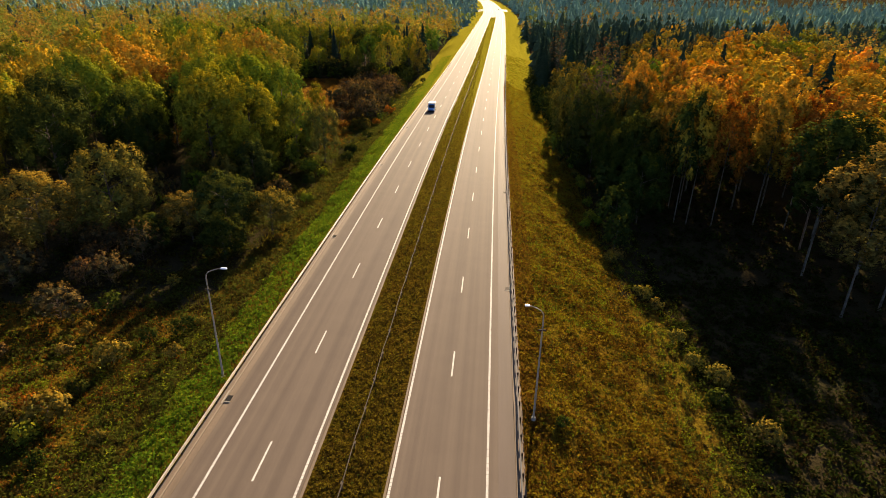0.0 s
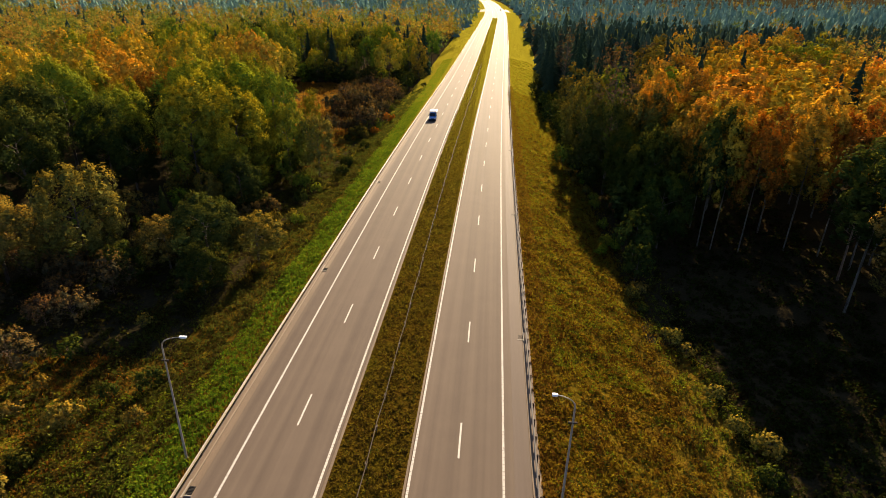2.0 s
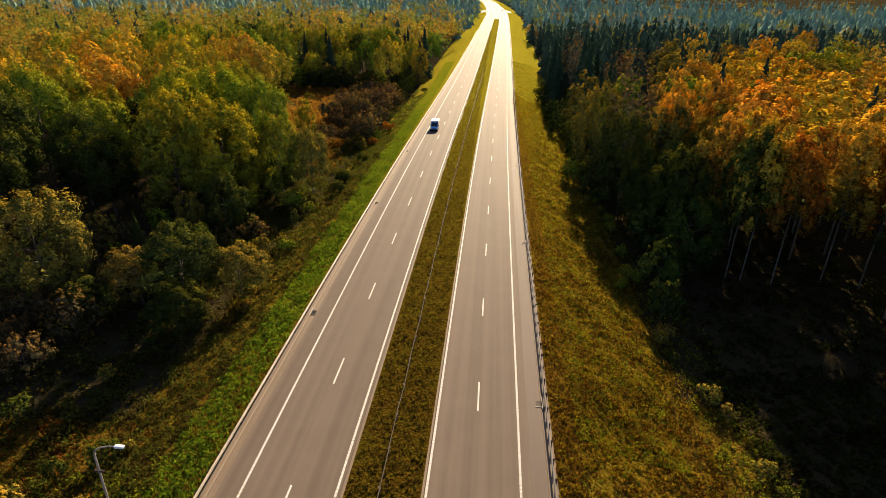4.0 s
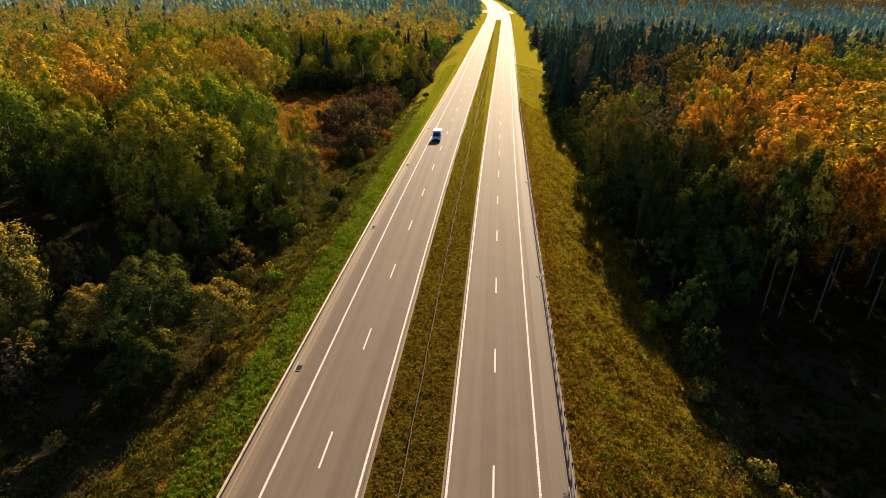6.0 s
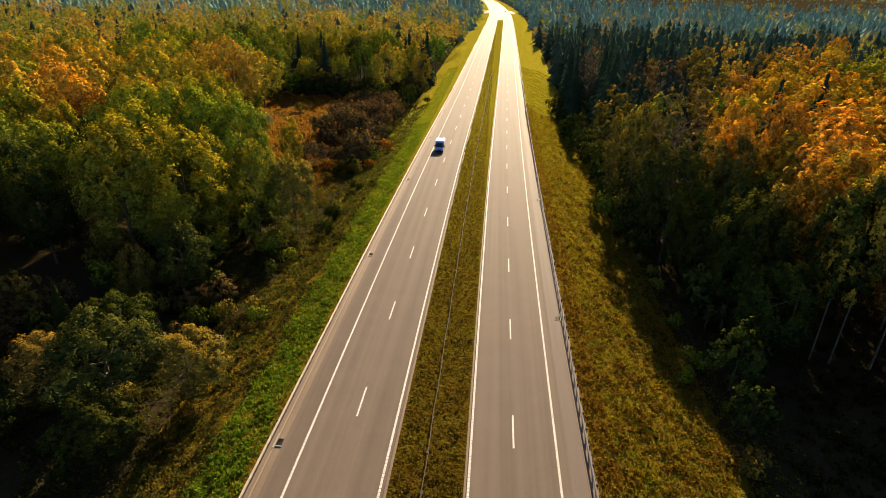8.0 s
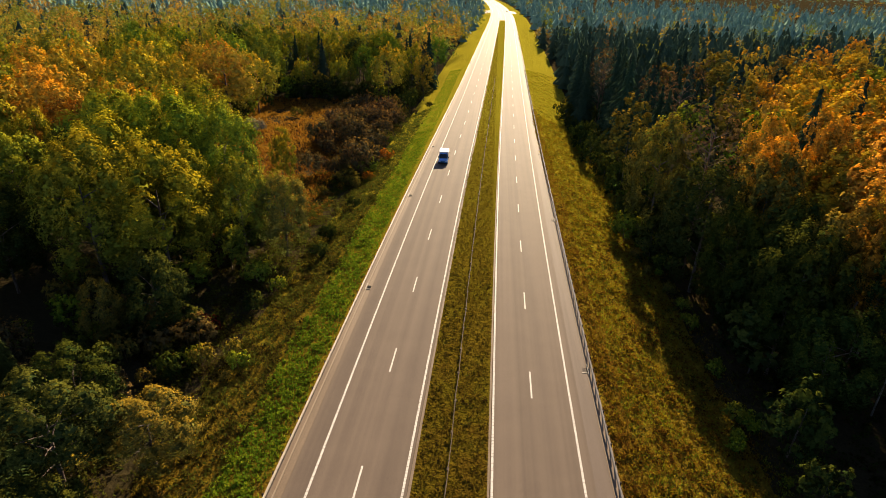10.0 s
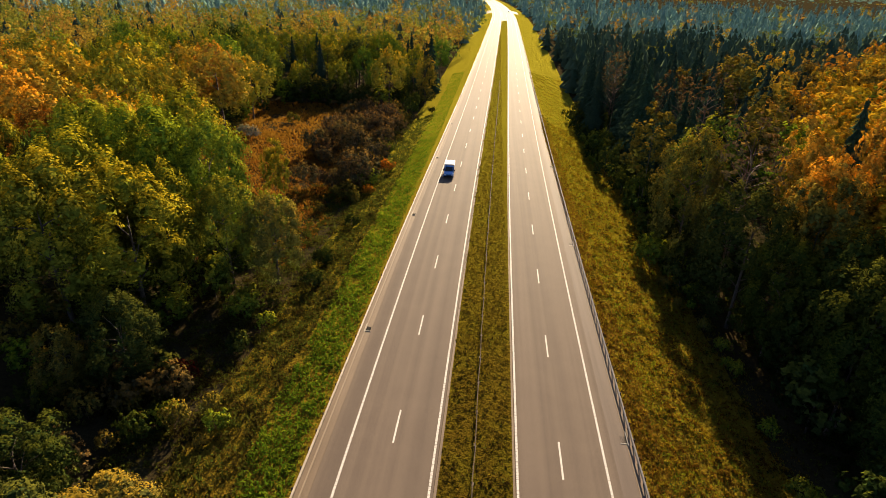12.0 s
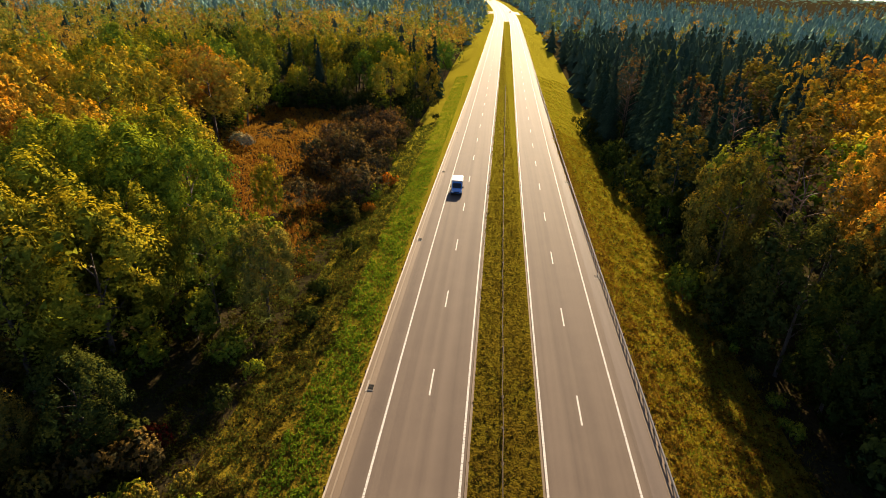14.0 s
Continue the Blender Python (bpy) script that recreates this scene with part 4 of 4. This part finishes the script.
# ---- far woods ----
def far_woods(name, label, material, seed, spots, size, per, conifer):
    rng = np.random.default_rng(seed)
    Vs, Fs, Ns, n = [], [], [], 0
    for x, y, top in spots:
        z0 = float(ground_z(np.array(x), np.array(y)))
        H, far = top - z0, min(max((y - 300) / 500, 0), 1.5)
        q, wide = size * (1 + 0.9 * far), 1 + 0.8 * far + (2.5 if y > 1500 else 0)
        if conifer:
            V, F, N, tips = spruce_leaves(rng, H, (0.25 if far < 0.4 else 0.22) * H * wide, 6 if far < 0.4 else 4, int(per * (1 - far)), q, 5 if far < 0.4 else 4)
        else:
            V, F, N, tips = lobed(rng, (4.6 if x > 0 else 6.0) * wide, 0.55 * H, 0.45 * H, int(16 - 6 * far), max(4, int(per * (1 - 0.5 * far))), q, 1.0, (0.26, 0.42), -0.35, 0.68, (0.5, 0.95))
        V = V + (x, y, z0)
        Vs.append(V), Fs.append(F + n), Ns.append(N)
        n += len(V)
    tagged(new(name, mesh_np(name, np.concatenate(Vs), np.concatenate(Fs), material, True, normals=np.concatenate(Ns))), label, "woods", kind="stuff")


def far_spots(seed):
    rng = np.random.default_rng(seed)
    leaf, con = [], []
    for y0, y1, step in ((150, 430, 11.0), (430, 800, 15), (800, 1500, 25), (1500, 2900, 48)):
        for gy in np.arange(y0, y1, step):
            reach = 60 + 0.85 * (gy + 40)
            for gx in np.arange(-reach, reach, step):
                x, y = gx + rng.uniform(-0.35, 0.35) * step, gy + rng.uniform(-0.35, 0.35) * step
                if -25 - 0.004 * y < x - bend_x(y) < 18.5 + 0.004 * y or -150 < x < 0 and y < 287 or 0 < x < 118 and y < 215:
                    continue
                top = rng.uniform(9, 19) * (1.0 if y < 800 else 1.1)
                if x > 0:
                    spruce = 0.25 if x > 66 + (y - 179) * 0.72 and y < 310 else (0.9 if y < 520 else 0.94)
                else:
                    spruce = 0.12 if y < 340 else (0.4 if y < 430 else 0.78 if y < 600 else 0.92)
                if rng.random() < spruce:
                    con.append((x, y, top))
                    if y < 360:
                        con.append((x + rng.uniform(3, 6), y + rng.uniform(3, 6), top * rng.uniform(0.7, 1.0)))
                else:
                    leaf.append((x, y, top * (1.0 if x > 0 else 1.1)))
    return leaf, con


leaf_spots, con_spots = far_spots(41)
for k, (word, dull, lit) in enumerate((("golden yellow", (0.2112, 0.1364, 0.022), (0.2904, 0.198, 0.0264)), ("yellow-green", (0.1012, 0.1056, 0.0176), (0.176, 0.1716, 0.0246)), ("orange-gold", (0.2024, 0.1144, 0.022), (0.2904, 0.1628, 0.0264)), ("green", (0.065, 0.095, 0.02), (0.12, 0.15, 0.025)))):
    mine = [p for i, p in enumerate(leaf_spots) if (0, 1, 2, 0, 1, 3, 1)[(i * 5 + i // 7) % 7] == k]
    far_woods("autumn_woods", f"distant {word} broadleaf trees among the woods", mat_woods("far_leaves", ((0.35, dull), (0.65, lit))), 43 + k, mine, 0.6, 13, False)
# past y 420 the needles are paler and bluer: haze put into the colour
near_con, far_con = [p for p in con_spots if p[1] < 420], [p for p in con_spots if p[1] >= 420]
far_woods("conifer_woods", "dark green spruce woods behind the broadleaf trees", mat_woods("dark_needles", ((0.3, (0.029, 0.054, 0.034)), (0.7, (0.064, 0.09, 0.05))), 0.15), 48, near_con, 0.5, 7, True)
far_woods("conifer_woods", "distant spruce woods, haze painted into their pale blue-green colour", mat_woods("hazy_needles", ((0.3, (0.11, 0.2, 0.165)), (0.7, (0.165, 0.25, 0.18))), 0.15), 49, far_con, 0.8, 0, True)


# ---- grass and herbs ----
def tufts(name, label, material, seed, n, x0, x1, y0, y1, height, width, blades=4, keep=None, near=0.6):
    rng = np.random.default_rng(seed)
    x = rng.uniform(x0, x1, n)
    y = y0 + (y1 - y0) * rng.random(n) ** (1 / near)
    if keep is not None:
        ok = keep(x, y)
        x, y = x[ok], y[ok]
    n = len(x)
    z = ground_z(x, y) - 0.02
    c = np.stack([x, y, z], 1)
    h = height * rng.uniform(0.5, 1.4, n)
    V, F = [c], []
    for b in range(blades):
        a = rng.uniform(0, 2 * math.pi, n)
        d = np.stack([np.cos(a), np.sin(a), np.zeros(n)], 1)
        s = np.stack([-np.sin(a), np.cos(a), np.zeros(n)], 1)
        lean = rng.uniform(0.15, 0.8, n)[:, None]
        up = np.array([0, 0, 1.0]) * h[:, None]
        V += [c + s * width * 0.9 + d * h[:, None] * 0.15, c + d * h[:, None] * lean + up * rng.uniform(0.7, 1.0, n)[:, None]]
        k = 1 + 2 * b
        i = np.arange(n)
        F += [np.stack([i, i + k * n, i + (k + 1) * n], 1)]
    tagged(new(name, mesh_np(name, np.concatenate(V), np.concatenate(F), material)), label, "grass", kind="stuff")


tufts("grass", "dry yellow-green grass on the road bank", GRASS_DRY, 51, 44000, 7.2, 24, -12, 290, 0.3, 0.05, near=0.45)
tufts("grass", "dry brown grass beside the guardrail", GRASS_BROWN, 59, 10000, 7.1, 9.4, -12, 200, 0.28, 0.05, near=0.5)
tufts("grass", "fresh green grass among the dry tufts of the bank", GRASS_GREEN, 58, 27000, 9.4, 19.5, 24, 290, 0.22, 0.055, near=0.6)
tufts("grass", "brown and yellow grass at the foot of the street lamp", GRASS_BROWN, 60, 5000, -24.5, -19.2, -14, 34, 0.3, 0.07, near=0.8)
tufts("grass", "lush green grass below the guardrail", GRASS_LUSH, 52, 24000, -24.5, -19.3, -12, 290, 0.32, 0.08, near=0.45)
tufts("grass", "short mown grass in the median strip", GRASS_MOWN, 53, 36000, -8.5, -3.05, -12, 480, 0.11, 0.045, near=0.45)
tufts("tall_herbs", "tall dry herbs and weeds at the foot of the bank", HERBS, 54, 7000, -38, -25, -12, 205, 0.6, 0.1)
tufts("tall_herbs", "tall dry herbs and weeds at the forest edge", HERBS, 55, 3500, 20, 29, -5, 200, 0.4, 0.09)
tufts("bracken", "rust-coloured bracken on the low ground", BRACKEN, 56, 9000, -72, -34, -8, 26, 0.5, 0.12)
tufts("bracken", "rust-coloured bracken in the clearing", BRACKEN, 57, 17000, -90, -38, 108, 226, 0.7, 0.25, near=1.0)


def brushwood(name, label, material, seed, n, x0, x1, y0, y1, size, per, leaf, near=0.6):
    """Low leafy clumps, too many to count."""
    rng = np.random.default_rng(seed)
    x = rng.uniform(x0, x1, n)
    y = y0 + (y1 - y0) * rng.random(n) ** (1 / near)
    r = size * rng.uniform(0.5, 1.5, n)
    c = np.stack([x, y, ground_z(x, y)], 1)
    q = sphere_dirs(rng, n * per, -0.1)
    P = np.repeat(c, per, 0) + q * (np.repeat(r, per) * rng.uniform(0.4, 1.1, n * per))[:, None] * (1, 1, 1.1)
    V, F = leaf_blades(rng, P, q + rng.normal(0, 0.5, q.shape) + (0, 0, 0.4), leaf)
    tagged(new(name, mesh_np(name, V, F, material)), label, "undergrowth", kind="stuff")


brushwood("undergrowth", "leafy weeds and brambles along the foot of the bank", HERBS, 61, 3600, -39, -24, -10, 205, 0.6, 34, 0.2)
brushwood("undergrowth", "fresh green weeds on the bank below the guardrail", GRASS_LUSH, 62, 2400, -24.6, -19.9, -10, 170, 0.38, 20, 0.2)
brushwood("undergrowth", "low shaded scrub on the low ground", HERBS, 63, 2000, -74, -36, -8, 60, 0.8, 30, 0.3)
brushwood("undergrowth", "leafy weeds below the forest edge", HERBS, 64, 900, 20, 30, -4, 190, 0.45, 26, 0.18)
brushwood("undergrowth", "coarse tufts on the dry grass bank", GRASS_DRY, 65, 6500, 7.4, 22, -10, 190, 0.36, 15, 0.2)
brushwood("undergrowth", "green weeds under the forest, its shade put into their dim colour", WEEDS, 66, 3000, 27, 60, -10, 120, 0.7, 22, 0.3)
brushwood("undergrowth", "weeds between the bank and the forest, coloured dark for shade", WEEDS, 74, 1500, 26, 50, -12, 42, 0.6, 26, 0.24, 0.9)
brushwood("undergrowth", "brown-green tussocks in the median strip", GRASS_MOWN, 75, 6000, -8.3, -3.2, -10, 480, 0.24, 10, 0.14, 0.5)
brushwood("undergrowth", "dark weeds in the median strip", HERBS, 76, 800, -8.2, -3.3, -10, 400, 0.2, 9, 0.12, 0.5)
brushwood("undergrowth", "lush green weeds on the open low ground", GRASS_GREEN, 67, 2200, -54, -24, -14, 20, 0.5, 22, 0.18)
brushwood("undergrowth", "rust-coloured bracken clumps on the open low ground", BRACKEN, 68, 800, -56, -28, -10, 26, 0.5, 24, 0.18)
brushwood("undergrowth", "green and yellow weeds along the foot of the slope", GRASS_GREEN, 69, 500, 22, 29, -6, 60, 0.45, 26, 0.16)
brushwood("undergrowth", "green clumps scattered over the dry bank", GRASS_GREEN, 70, 1500, 8, 21, -10, 200, 0.26, 12, 0.13, 0.5)
brushwood("undergrowth", "brown weed clumps scattered over the dry bank", HERBS, 71, 1700, 8, 21, -10, 200, 0.34, 13, 0.16, 0.5)
brushwood("undergrowth", "rusty weeds in the sunny clearing", BRACKEN, 77, 1300, -80, -44, 140, 212, 0.6, 20, 0.25, 1.0)
brushwood("undergrowth", "brown and orange scrub at the edge of the clearing", BRACKEN, 72, 900, -64, -34, 100, 140, 0.7, 24, 0.22, 1.0)
brushwood("undergrowth", "dry straw-coloured weeds at the foot of the bank", HERBS, 73, 1500, -46, -25, 64, 138, 0.6, 26, 0.2, 1.0)
